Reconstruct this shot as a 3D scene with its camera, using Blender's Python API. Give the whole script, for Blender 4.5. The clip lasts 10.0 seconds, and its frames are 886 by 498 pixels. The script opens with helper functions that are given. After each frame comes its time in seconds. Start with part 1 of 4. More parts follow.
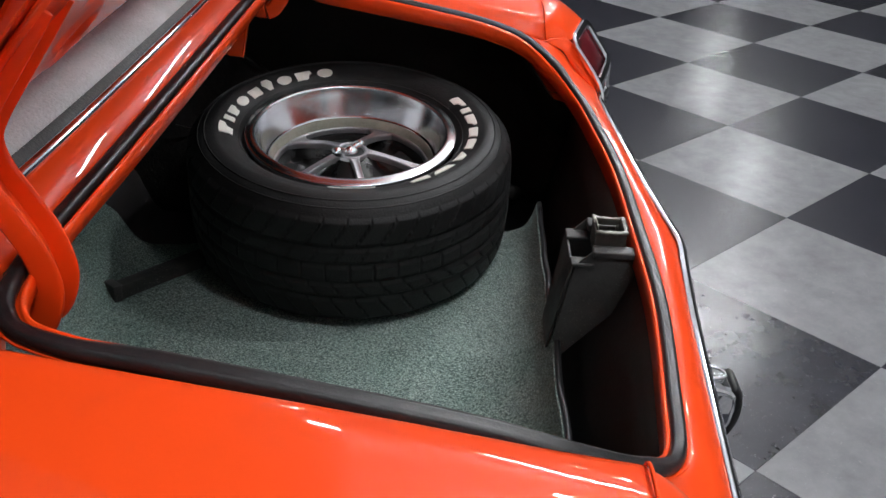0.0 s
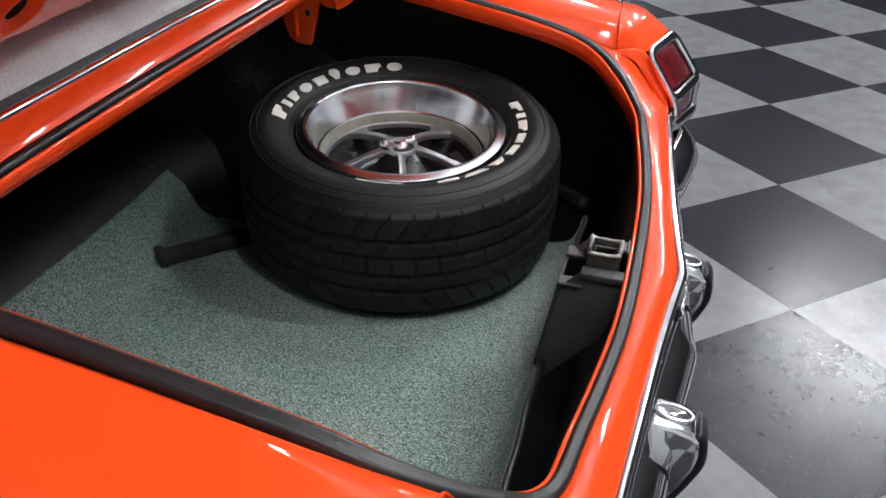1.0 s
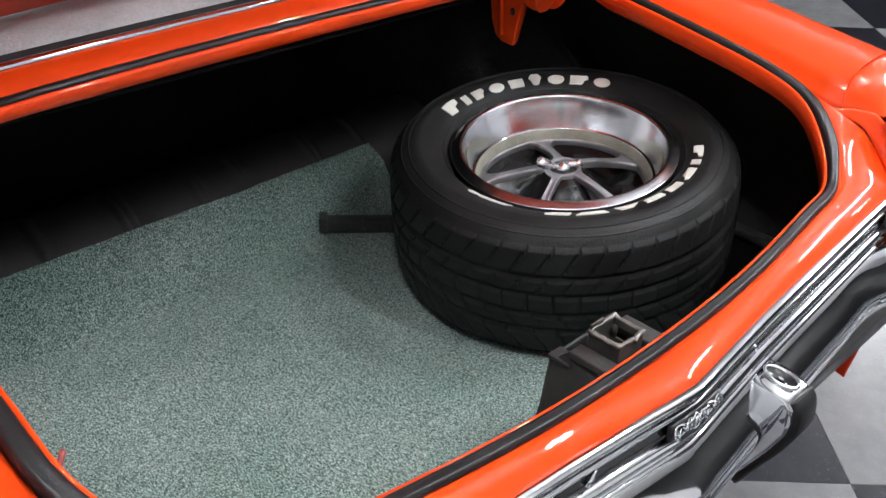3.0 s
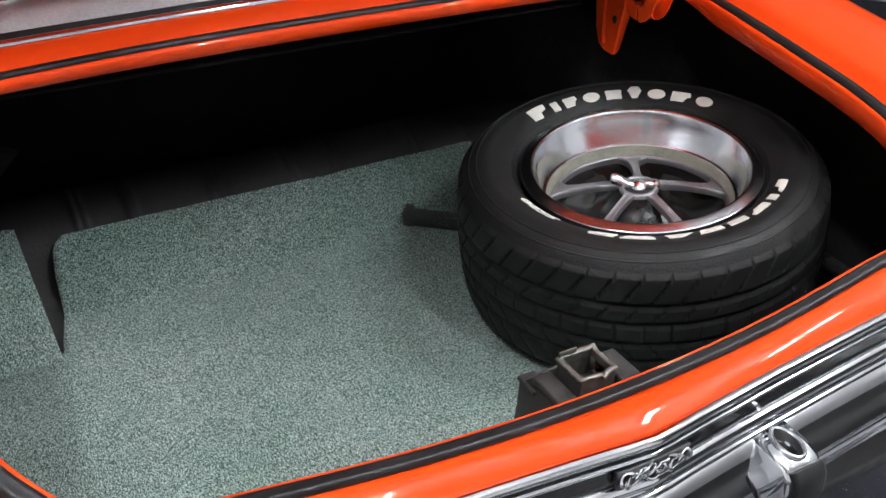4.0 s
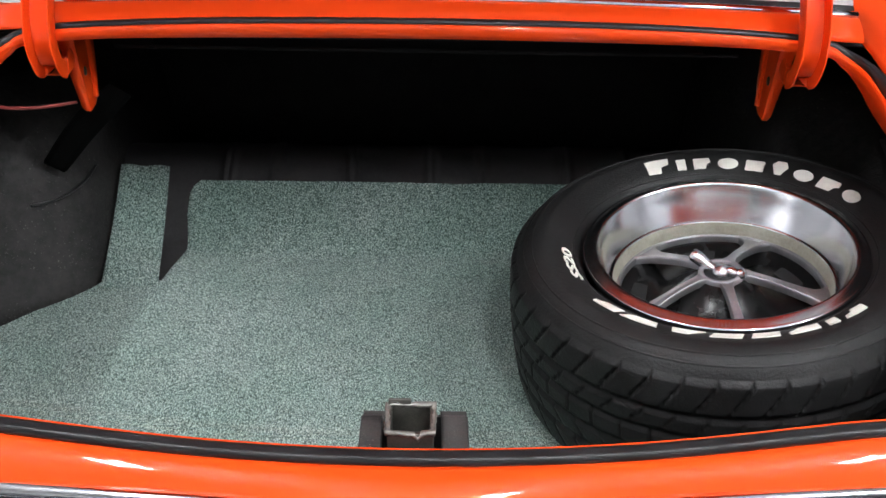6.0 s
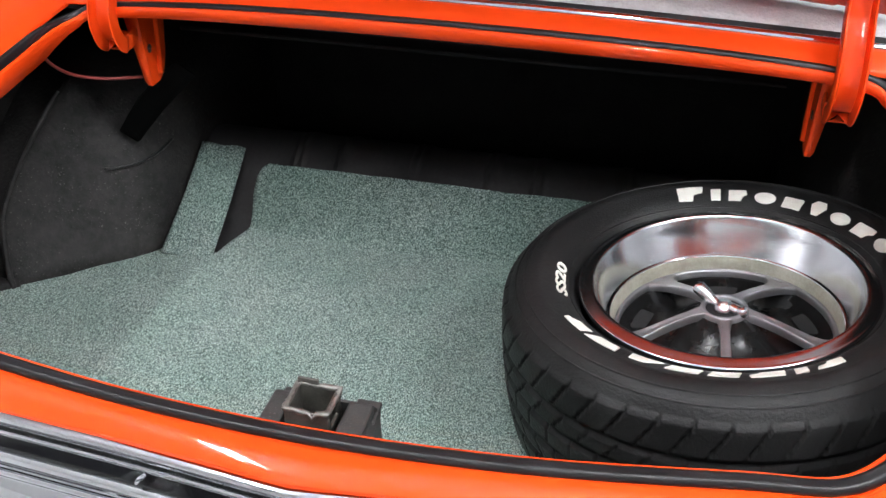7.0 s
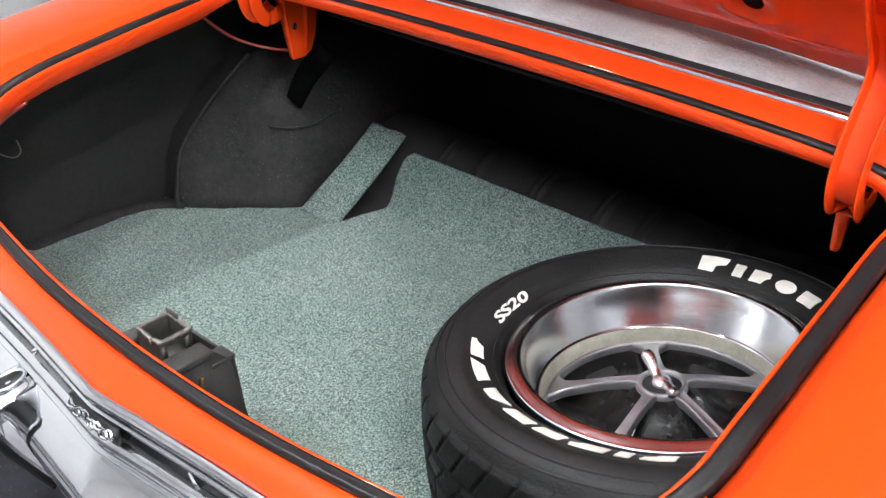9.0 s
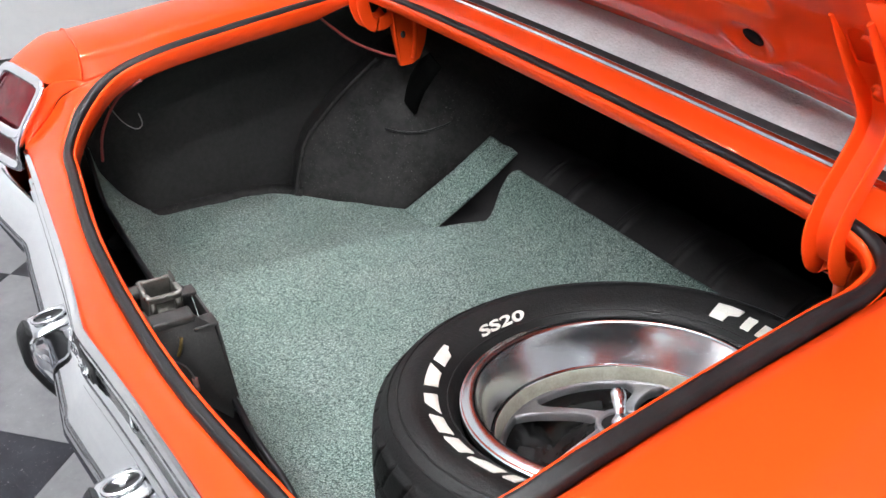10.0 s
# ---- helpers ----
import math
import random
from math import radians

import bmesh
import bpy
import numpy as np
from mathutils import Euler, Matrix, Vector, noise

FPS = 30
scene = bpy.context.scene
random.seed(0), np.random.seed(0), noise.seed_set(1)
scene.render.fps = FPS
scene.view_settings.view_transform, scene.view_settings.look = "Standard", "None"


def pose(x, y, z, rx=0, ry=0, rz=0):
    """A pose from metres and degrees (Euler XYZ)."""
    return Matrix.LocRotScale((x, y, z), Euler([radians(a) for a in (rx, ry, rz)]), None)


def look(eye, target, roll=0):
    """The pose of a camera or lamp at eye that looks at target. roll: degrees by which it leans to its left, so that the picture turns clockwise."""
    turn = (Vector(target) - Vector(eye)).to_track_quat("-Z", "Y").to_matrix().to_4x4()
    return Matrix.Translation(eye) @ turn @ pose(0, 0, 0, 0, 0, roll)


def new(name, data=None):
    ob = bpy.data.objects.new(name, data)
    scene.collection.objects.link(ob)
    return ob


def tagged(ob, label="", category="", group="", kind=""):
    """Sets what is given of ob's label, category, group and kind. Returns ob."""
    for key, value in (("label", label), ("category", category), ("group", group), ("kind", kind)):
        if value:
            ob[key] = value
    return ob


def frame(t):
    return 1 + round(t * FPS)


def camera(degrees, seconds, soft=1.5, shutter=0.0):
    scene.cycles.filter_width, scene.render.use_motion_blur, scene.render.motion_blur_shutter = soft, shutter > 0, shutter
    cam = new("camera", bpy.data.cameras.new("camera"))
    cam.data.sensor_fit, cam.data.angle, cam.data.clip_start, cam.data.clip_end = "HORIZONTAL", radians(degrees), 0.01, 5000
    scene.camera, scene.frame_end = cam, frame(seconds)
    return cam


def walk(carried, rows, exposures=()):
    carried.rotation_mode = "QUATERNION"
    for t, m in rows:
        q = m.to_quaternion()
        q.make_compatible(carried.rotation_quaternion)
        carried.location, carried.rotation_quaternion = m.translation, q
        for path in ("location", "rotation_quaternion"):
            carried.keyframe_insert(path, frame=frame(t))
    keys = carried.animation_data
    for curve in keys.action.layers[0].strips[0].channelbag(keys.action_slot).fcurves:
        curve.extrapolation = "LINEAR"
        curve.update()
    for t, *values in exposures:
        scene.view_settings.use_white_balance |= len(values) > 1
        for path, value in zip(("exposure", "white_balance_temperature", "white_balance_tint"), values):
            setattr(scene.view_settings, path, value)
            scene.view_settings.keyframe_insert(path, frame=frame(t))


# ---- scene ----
cam = camera(49.54, 10.0)
PATH = [
    (0, (-1.2863, 0.1788, 1.5431), (0.5145, 0.1909, 0.5728), 3.21),
    (0.5, (-1.2601, 0.0395, 1.5484), (0.5250, 0.2476, 0.5714), 3.32),
    (1, (-1.2287, -0.1002, 1.5605), (0.5121, 0.2990, 0.5631), 3.66),
    (1.5, (-1.1711, -0.2520, 1.5748), (0.4868, 0.3893, 0.5626), 3.31),
    (2, (-1.0743, -0.3709, 1.5784), (0.4659, 0.5029, 0.5545), 3.23),
    (2.5, (-0.9536, -0.4605, 1.5808), (0.4581, 0.5896, 0.5374), 3.09),
    (4, (-0.5892, -0.7048, 1.5960), (0.2925, 0.7843, 0.5053), 1.81),
    (4.5, (-0.4530, -0.7539, 1.5908), (0.2102, 0.8477, 0.5049), 1.74),
    (5, (-0.2891, -0.7985, 1.5977), (0.1408, 0.8804, 0.5110), 1.19),
    (6.5, (0.1465, -0.8139, 1.5861), (-0.0235, 0.9182, 0.5113), 1.25),
    (7, (0.2951, -0.8036, 1.5826), (-0.0873, 0.9057, 0.5259), 1.07),
    (7.5, (0.4494, -0.7661, 1.5856), (-0.1302, 0.8871, 0.5294), 1.07),
    (8, (0.6050, -0.7202, 1.5853), (-0.1727, 0.8580, 0.5418), 1.03),
    (8.5, (0.7551, -0.6564, 1.5878), (-0.2220, 0.8101, 0.5490), 0.82),
    (9, (0.8797, -0.5522, 1.5928), (-0.2900, 0.7707, 0.5602), 0.85),
    (9.5, (1.0025, -0.4295, 1.5939), (-0.3697, 0.6965, 0.5773), 0.67),
    (10, (1.1276, -0.3031, 1.5909), (-0.3992, 0.6242, 0.5942), 0.48),
]
path = [(t, look(eye, target, roll)) for t, eye, target, roll in PATH]
walk(cam, path, exposures=[(0, -.72), (1, -.52), (2, -.26), (2.5, -.28), (5, -.25), (6.5, -.05), (8.5, .15), (10, .15)])

# ---- world and lights ----
world = bpy.data.worlds.new("showroom_air")
scene.world = world
world.use_nodes = True
world.node_tree.nodes["Background"].inputs[0].default_value = (0.75, 0.8, 0.9, 1)
world.node_tree.nodes["Background"].inputs[1].default_value = 0.03
LAMP = 345.0          # strength of the ceiling tubes

# ---- materials ----
def mat(name, color, rough=0.5, metal=0.0, coat=0.0, spec=0.5):
    m = bpy.data.materials.new(name)
    m.use_nodes = True
    b = m.node_tree.nodes["Principled BSDF"]
    b.inputs["Base Color"].default_value = (*color, 1)
    b.inputs["Roughness"].default_value = rough
    b.inputs["Metallic"].default_value = metal
    b.inputs["Coat Weight"].default_value = coat
    b.inputs["Coat Roughness"].default_value = 0.03
    b.inputs["Specular IOR Level"].default_value = spec
    return m


def node(m, kind, **sets):
    n = m.node_tree.nodes.new(kind)
    for k, v in sets.items():
        if k in n.inputs:
            n.inputs[k].default_value = v
    return n


def wire(m, a, b):
    m.node_tree.links.new(a, b)


def bsdf(m):
    return m.node_tree.nodes["Principled BSDF"]


def coords(m):
    return node(m, "ShaderNodeTexCoord").outputs["Object"]


def ramp(m, source, stops):
    r = node(m, "ShaderNodeValToRGB")
    while len(r.color_ramp.elements) < len(stops):
        r.color_ramp.elements.new(0.5)
    for e, (p, c) in zip(r.color_ramp.elements, stops):
        e.position, e.color = p, (*c, 1)
    wire(m, source, r.inputs[0])
    return r.outputs[0]


def noise_tex(m, scale, detail=4.0, rough=0.6, vec=None):
    n = node(m, "ShaderNodeTexNoise", Scale=scale, Detail=detail, Roughness=rough)
    wire(m, vec or coords(m), n.inputs["Vector"])
    return n.outputs["Fac"]


def bump(m, height, strength, distance, chain=None):
    b = node(m, "ShaderNodeBump", Strength=strength, Distance=distance)
    wire(m, height, b.inputs["Height"])
    if chain:
        wire(m, chain, b.inputs["Normal"])
    return b.outputs[0]


def mix(m, fac, a, b, mode="MIX"):
    n = m.node_tree.nodes.new("ShaderNodeMix")
    n.data_type, n.blend_type = "RGBA", mode
    for s, v in ((n.inputs[0], fac), (n.inputs[6], a), (n.inputs[7], b)):
        if isinstance(v, (int, float)):
            s.default_value = v
        elif isinstance(v, tuple):
            s.default_value = (*v, 1)
        else:
            wire(m, v, s)
    return n.outputs[2]


def varied(name, dark, light, scale, rough=(0.4, 0.6), bumps=0.0, bump_scale=None, metal=0.0, coat=0.0, spec=0.5, fine=None):
    """A surface whose colour and gloss vary at two scales."""
    m = mat(name, light, rough[1], metal, coat, spec)
    v = coords(m)
    big = noise_tex(m, scale, 5, 0.65, v)
    small = noise_tex(m, fine or scale * 14, 3, 0.6, v)
    both = node(m, "ShaderNodeMath")
    both.operation = "MULTIPLY_ADD"
    wire(m, small, both.inputs[0])
    both.inputs[1].default_value = 0.45
    wire(m, big, both.inputs[2])
    wire(m, ramp(m, both.outputs[0], [(0.45, dark), (0.95, light)]), bsdf(m).inputs["Base Color"])
    r = node(m, "ShaderNodeMapRange")
    wire(m, big, r.inputs[0])
    r.inputs[1].default_value, r.inputs[2].default_value = 0.3, 0.7
    r.inputs[3].default_value, r.inputs[4].default_value = rough
    wire(m, r.outputs[0], bsdf(m).inputs["Roughness"])
    if bumps:
        wire(m, bump(m, noise_tex(m, bump_scale or scale * 20, 3, 0.6, v), bumps, 0.002), bsdf(m).inputs["Normal"])
    return m


def paint_material(name, color):
    m = mat(name, color, 0.45, 0.0, 0.7, 0.05)
    v = coords(m)
    wire(m, mix(m, noise_tex(m, 3, 3, 0.5, v), tuple(c * 0.93 for c in color), tuple(min(1, c * 1.06) for c in color)), bsdf(m).inputs["Base Color"])
    peel = bump(m, noise_tex(m, 160, 2, 0.5, v), 0.03, 0.001)
    wire(m, peel, bsdf(m).inputs["Coat Normal"])
    return m


def carpet_material():
    """Low loop pile in wavering rows; loops break up the rows."""
    m = mat("green_loop_carpet", (0.2, 0.3, 0.27), 0.95, spec=0.15)
    v = coords(m)

    def stretched(scale, x, y, z, detail, rough, twist):
        st = node(m, "ShaderNodeMapping")
        st.inputs["Scale"].default_value = (x, y, z)
        wire(m, v, st.inputs["Vector"])
        n = node(m, "ShaderNodeTexNoise", Scale=scale, Detail=detail, Roughness=rough, Distortion=twist)
        wire(m, st.outputs[0], n.inputs["Vector"])
        return n.outputs["Fac"]

    ribs = stretched(720.0, 1.0, 0.34, 0.5, 1.5, 0.55, 0.6)
    cross = stretched(650.0, 0.5, 1.0, 1.0, 1.0, 0.5, 0.5)
    pile = node(m, "ShaderNodeMath")
    pile.operation = "MULTIPLY_ADD"
    wire(m, cross, pile.inputs[0])
    pile.inputs[1].default_value = 0.55
    wire(m, ribs, pile.inputs[2])
    tone = ramp(m, pile.outputs[0], [(0.57, (0.012, 0.026, 0.022)), (0.70, (0.096, 0.149, 0.133)), (0.81, (0.215, 0.298, 0.270)), (0.93, (0.52, 0.64, 0.59))])
    worn = ramp(m, noise_tex(m, 4, 4, 0.6, v), [(0.3, (0.78, 0.86, 0.82)), (0.7, (1.10, 1.04, 1.05))])
    patch = ramp(m, noise_tex(m, 38, 3, 0.6, v), [(0.3, (0.93, 0.94, 0.94)), (0.7, (1.06, 1.05, 1.05))])
    tone = mix(m, 1.0, tone, patch, "MULTIPLY")
    tone = mix(m, 1.0, tone, worn, "MULTIPLY")
    wire(m, tone, bsdf(m).inputs["Base Color"])
    wire(m, bump(m, pile.outputs[0], 1.0, 0.003), bsdf(m).inputs["Normal"])
    bsdf(m).inputs["Sheen Weight"].default_value = 0.15
    return m


def tile_material(name, dark, light, fleck):
    m = mat(name, light, 0.2, 0.0, 0.0, 0.27)
    v = coords(m)
    info = node(m, "ShaderNodeObjectInfo")
    shift = node(m, "ShaderNodeVectorMath")
    shift.operation = "MULTIPLY_ADD"
    wire(m, info.outputs["Random"], shift.inputs[0])
    shift.inputs[1].default_value = (37, 61, 13)
    wire(m, v, shift.inputs[2])
    w = shift.outputs[0]
    base = ramp(m, noise_tex(m, 9, 6, 0.7, w), [(0.3, dark), (0.7, light)])
    strokes = node(m, "ShaderNodeTexNoise", Scale=120.0, Detail=4.0, Roughness=0.65, Distortion=1.2)
    wire(m, w, strokes.inputs["Vector"])
    spots = ramp(m, strokes.outputs["Fac"], [(0.64, (0, 0, 0)), (0.71, (1, 1, 1))])
    wire(m, mix(m, spots, base, fleck), bsdf(m).inputs["Base Color"])
    wire(m, ramp(m, noise_tex(m, 6, 5, 0.65, w), [(0.3, (0.20, 0.20, 0.20)), (0.7, (0.25, 0.25, 0.25))]), bsdf(m).inputs["Roughness"])
    wire(m, bump(m, noise_tex(m, 25, 3, 0.5, w), 0.05, 0.002), bsdf(m).inputs["Normal"])
    return m


RED = paint_material("orange_red_car_paint", (0.82, 0.062, 0.007))
CARPET = carpet_material()
# matt black of the bulkhead; also colours in the shade of holes and gaps
MATT_BLACK = varied("bulkhead_black_and_hole_shade", (0.014, 0.0138, 0.014), (0.024, 0.0236, 0.024), 12, (0.85, 0.95), 0.1, 150, spec=0.02)
RUBBER_SEAL = varied("black_seal_rubber", (0.006, 0.006, 0.0065), (0.014, 0.014, 0.015), 18, (0.3, 0.45), 0.2, 300, spec=0.3)
TYRE = varied("tyre_rubber", (0.006, 0.006, 0.0062), (0.015, 0.0148, 0.015), 9, (0.42, 0.6), 0.4, 260, spec=0.24)
WHITE = varied("raised_white_rubber", (0.62, 0.6, 0.54), (0.8, 0.79, 0.73), 30, (0.45, 0.6), 0.1, 300)
DISH = varied("satin_polished_aluminium", (0.82, 0.825, 0.85), (0.90, 0.905, 0.93), 5, (0.14, 0.19), 0.0, metal=1.0)
LIP_METAL = varied("polished_aluminium_lip", (0.66, 0.66, 0.69), (0.76, 0.76, 0.79), 5, (0.20, 0.26), 0.0, metal=1.0)
CHROME = varied("chrome", (0.82, 0.83, 0.86), (0.9, 0.91, 0.93), 10, (0.02, 0.05), 0.0, metal=1.0)
STAINLESS = varied("bright_stainless_trim", (0.74, 0.74, 0.76), (0.88, 0.88, 0.90), 16, (0.06, 0.12), 0.0, metal=1.0)
WING = varied("crinkled_chrome", (0.78, 0.79, 0.81), (0.9, 0.91, 0.93), 30, (0.16, 0.28), 1.0, 130, metal=1.0)
SPOKE = varied("brushed_spoke_metal", (0.25, 0.246, 0.258), (0.37, 0.365, 0.378), 30, (0.34, 0.5), 0.2, 400, metal=0.85)
BARREL = varied("yellowed_rim_barrel", (0.24, 0.228, 0.175), (0.44, 0.43, 0.36), 20, (0.35, 0.5), 0.1, 200, metal=0.2)
WHEEL_BLACK = varied("black_wheel_centre", (0.003, 0.003, 0.003), (0.008, 0.008, 0.008), 12, (0.16, 0.34), 0.1, 150, spec=0.22)
# near-black for the shade where the vinyl curls down behind the moulding
GAP_SHADE = varied("vinyl_edge_shade", (0.005, 0.005, 0.0055), (0.012, 0.0115, 0.0125), 8, (0.45, 0.6), 0.6, 260)
BLACK = varied("satin_black_paint", (0.005, 0.005, 0.006), (0.012, 0.012, 0.013), 12, (0.3, 0.5), 0.1, 150)
GLOSS_BLACK = varied("gloss_black_panel", (0.006, 0.006, 0.007), (0.010, 0.010, 0.011), 12, (0.10, 0.16), coat=0.25)
LINER = varied("black_felt_liner", (0.003, 0.0028, 0.003), (0.042, 0.0395, 0.039), 9, (0.6, 0.85), 0.9, 130, fine=70, spec=0.25)
# side liner tone, darker than the wheelhouse cover
SIDE_LINER = varied("darker_black_liner", (0.006, 0.0056, 0.0056), (0.026, 0.0248, 0.0245), 5, (0.6, 0.8), 0.6, 180, fine=90, spec=0.25)
def flecked(m, colour, scale, start):
    """Pale lint caught on a dark cloth."""
    b = bsdf(m).inputs["Base Color"]
    under = b.links[0].from_socket
    spots = ramp(m, noise_tex(m, scale, 2, 0.5), [(start, (0, 0, 0)), (start + 0.05, (1, 1, 1))])
    where = ramp(m, noise_tex(m, 8, 3, 0.6), [(0.45, (0, 0, 0)), (0.6, (1, 1, 1))])
    wire(m, mix(m, mix(m, 1.0, spots, where, "MULTIPLY"), under, colour), b)


flecked(LINER, (0.12, 0.115, 0.11), 260, 0.655)
MAT_GREY = varied("dark_grey_rubber_mat", (0.022, 0.021, 0.022), (0.048, 0.045, 0.046), 9, (0.5, 0.7), 0.3, 180)
VINYL = varied("grey_grained_vinyl", (0.34, 0.343, 0.352), (0.62, 0.624, 0.635), 6, (0.34, 0.5), 1.0, 230, fine=260, spec=0.6)
BRACKET = varied("dusty_black_bracket", (0.012, 0.012, 0.012), (0.05, 0.049, 0.047), 25, (0.45, 0.7), 0.3, 220)
LINER_STRIP = varied("black_liner_strip", (0.002, 0.002, 0.002), (0.006, 0.006, 0.006), 12, (0.85, 0.95), 0.2, 150, spec=0.02)
DUSTY = varied("dusty_dark_panel", (0.016, 0.0145, 0.013), (0.055, 0.048, 0.043), 9, (0.55, 0.75), 0.2, 150)
STEEL_RIM = varied("bare_steel_edge", (0.12, 0.115, 0.105), (0.32, 0.31, 0.285), 90, (0.3, 0.45), 0.2, 250, metal=0.7)
STEEL = varied("worn_grey_steel", (0.05, 0.047, 0.042), (0.13, 0.125, 0.11), 40, (0.35, 0.55), 0.2, 250, metal=0.6)
flecked(BRACKET, (0.20, 0.19, 0.17), 420, 0.64)
LENS = varied("dark_red_lens", (0.055, 0.002, 0.004), (0.13, 0.005, 0.010), 60, (0.16, 0.26), 0.3, 300, coat=0.15, spec=0.3)
WIRE_RED = mat("dull_red_wire", (0.25, 0.04, 0.035), 0.5)
WIRE_WHITE = mat("pale_wire", (0.14, 0.14, 0.14), 0.5)
WIRE_SLEEVE = mat("dull_pink_sleeve", (0.30, 0.17, 0.15), 0.5)
BRASS = varied("tarnished_brass", (0.16, 0.10, 0.03), (0.42, 0.29, 0.10), 90, (0.35, 0.5), 0.2, 300, metal=0.8)
TILE_LIGHT = tile_material("grey_vinyl_tile", (0.15, 0.152, 0.158), (0.215, 0.217, 0.224), (0.29, 0.29, 0.3))
TILE_DARK = tile_material("black_vinyl_tile", (0.010, 0.010, 0.015), (0.026, 0.026, 0.034), (0.19, 0.19, 0.21))
GROUT = varied("dark_tile_joint", (0.02, 0.02, 0.022), (0.04, 0.04, 0.042), 12, (0.5, 0.7))
WALL_WHITE = varied("white_wall_paint", (0.72, 0.73, 0.74), (0.8, 0.8, 0.8), 2, (0.5, 0.6), 0.1, 60)
CEILING = varied("grey_ceiling_paint", (0.70, 0.70, 0.705), (0.78, 0.78, 0.785), 2, (0.6, 0.7), 0.1, 60)
WALL_DARK = varied("dark_wall_paint", (0.006, 0.006, 0.0065), (0.014, 0.014, 0.0145), 2, (0.5, 0.6), 0.1, 60)
TUBE = bpy.data.materials.new("lit_diffuser")
TUBE.use_nodes = True
TUBE.node_tree.nodes.clear()
_e = TUBE.node_tree.nodes.new("ShaderNodeEmission")
_e.inputs[0].default_value, _e.inputs[1].default_value = (0.95, 0.97, 1.0, 1), LAMP
_o = TUBE.node_tree.nodes.new("ShaderNodeOutputMaterial")
TUBE.node_tree.links.new(_e.outputs[0], _o.inputs[0])

# ---- mesh helpers ----
def part(name, bm, material, parent, label="", smooth=True, thick=0.0, bevel=0.0):
    me = bpy.data.meshes.new(name)
    if isinstance(bm, tuple):
        me.from_pydata(bm[0], [], bm[1])
    else:
        bm.to_mesh(me)
        bm.free()
    me.materials.append(material)
    if smooth:
        me.polygons.foreach_set("use_smooth", [True] * len(me.polygons))
    ob = new(name, me)
    ob.parent = parent
    if thick:
        mod = ob.modifiers.new("thickness", "SOLIDIFY")
        mod.thickness, mod.offset = thick, 0
    if bevel:
        mod = ob.modifiers.new("edges", "BEVEL")
        mod.width, mod.segments, mod.limit_method = bevel, 2, "ANGLE"
    if label:
        tagged(ob, label)
    return ob


def thing(name, label, category, m=None, group=""):
    ob = new(name)
    ob.empty_display_size = 0.05
    if m is not None:
        ob.matrix_world = m
    return tagged(ob, label, category, group)


def loft(rows, closed=False, loop=False):
    """A skin over rows of points; closed joins the ends of each row, loop the last row to the first."""
    n = len(rows[0])
    verts = [tuple(p) for r in rows for p in r]
    faces = []
    for i in range(len(rows) if loop else len(rows) - 1):
        a, b = i * n, ((i + 1) % len(rows)) * n
        for j in range(n if closed else n - 1):
            k = (j + 1) % n
            faces.append((a + j, a + k, b + k, b + j))
    return verts, faces


def join(*pieces):
    verts, faces = [], []
    for v, f in pieces:
        o = len(verts)
        verts += v
        faces += [tuple(i + o for i in q) for q in f]
    return verts, faces


def spline(points, n=10, closed=False):
    """A smooth line through the points."""
    p = [Vector(q) for q in points]
    m = len(p)
    out = []
    for i in range(m if closed else m - 1):
        if closed:
            a, b, c, d = p[i - 1], p[i], p[(i + 1) % m], p[(i + 2) % m]
        else:
            a, b, c, d = p[max(i - 1, 0)], p[i], p[i + 1], p[min(i + 2, m - 1)]
        for k in range(n):
            t = k / n
            out.append(0.5 * (2 * b + (c - a) * t + (2 * a - 5 * b + 4 * c - d) * t * t + (3 * b - a - 3 * c + d) * t ** 3))
    if not closed:
        out.append(p[-1])
    return out


def sweep(path, section, up=Vector((0, 0, 1)), closed=False, scale=None, caps=True):
    """Sweeps a closed section of (side, up) pairs along a path."""
    rows, m = [], len(path)
    for i, p in enumerate(path):
        t = (path[(i + 1) % m] - path[i - 1]) if closed else (path[min(i + 1, m - 1)] - path[max(i - 1, 0)])
        t = t.normalized()
        s = t.cross(up).normalized()
        u = s.cross(t).normalized()
        k = scale[i] if scale else 1
        rows.append([p + s * a * k + u * b * k for a, b in section])
    v, f = loft(rows, True, closed)
    if caps and not closed:
        n = len(section)
        f += [tuple(range(n))[::-1], tuple(len(v) - n + j for j in range(n))]
    return v, f


def circle(r, n=10, squash=1.0):
    return [(r * math.cos(2 * math.pi * i / n), squash * r * math.sin(2 * math.pi * i / n)) for i in range(n)]


def lathe(profile, n=96):
    return loft([[(r * math.cos(2 * math.pi * i / n), r * math.sin(2 * math.pi * i / n), z) for r, z in profile] for i in range(n)], False, True)


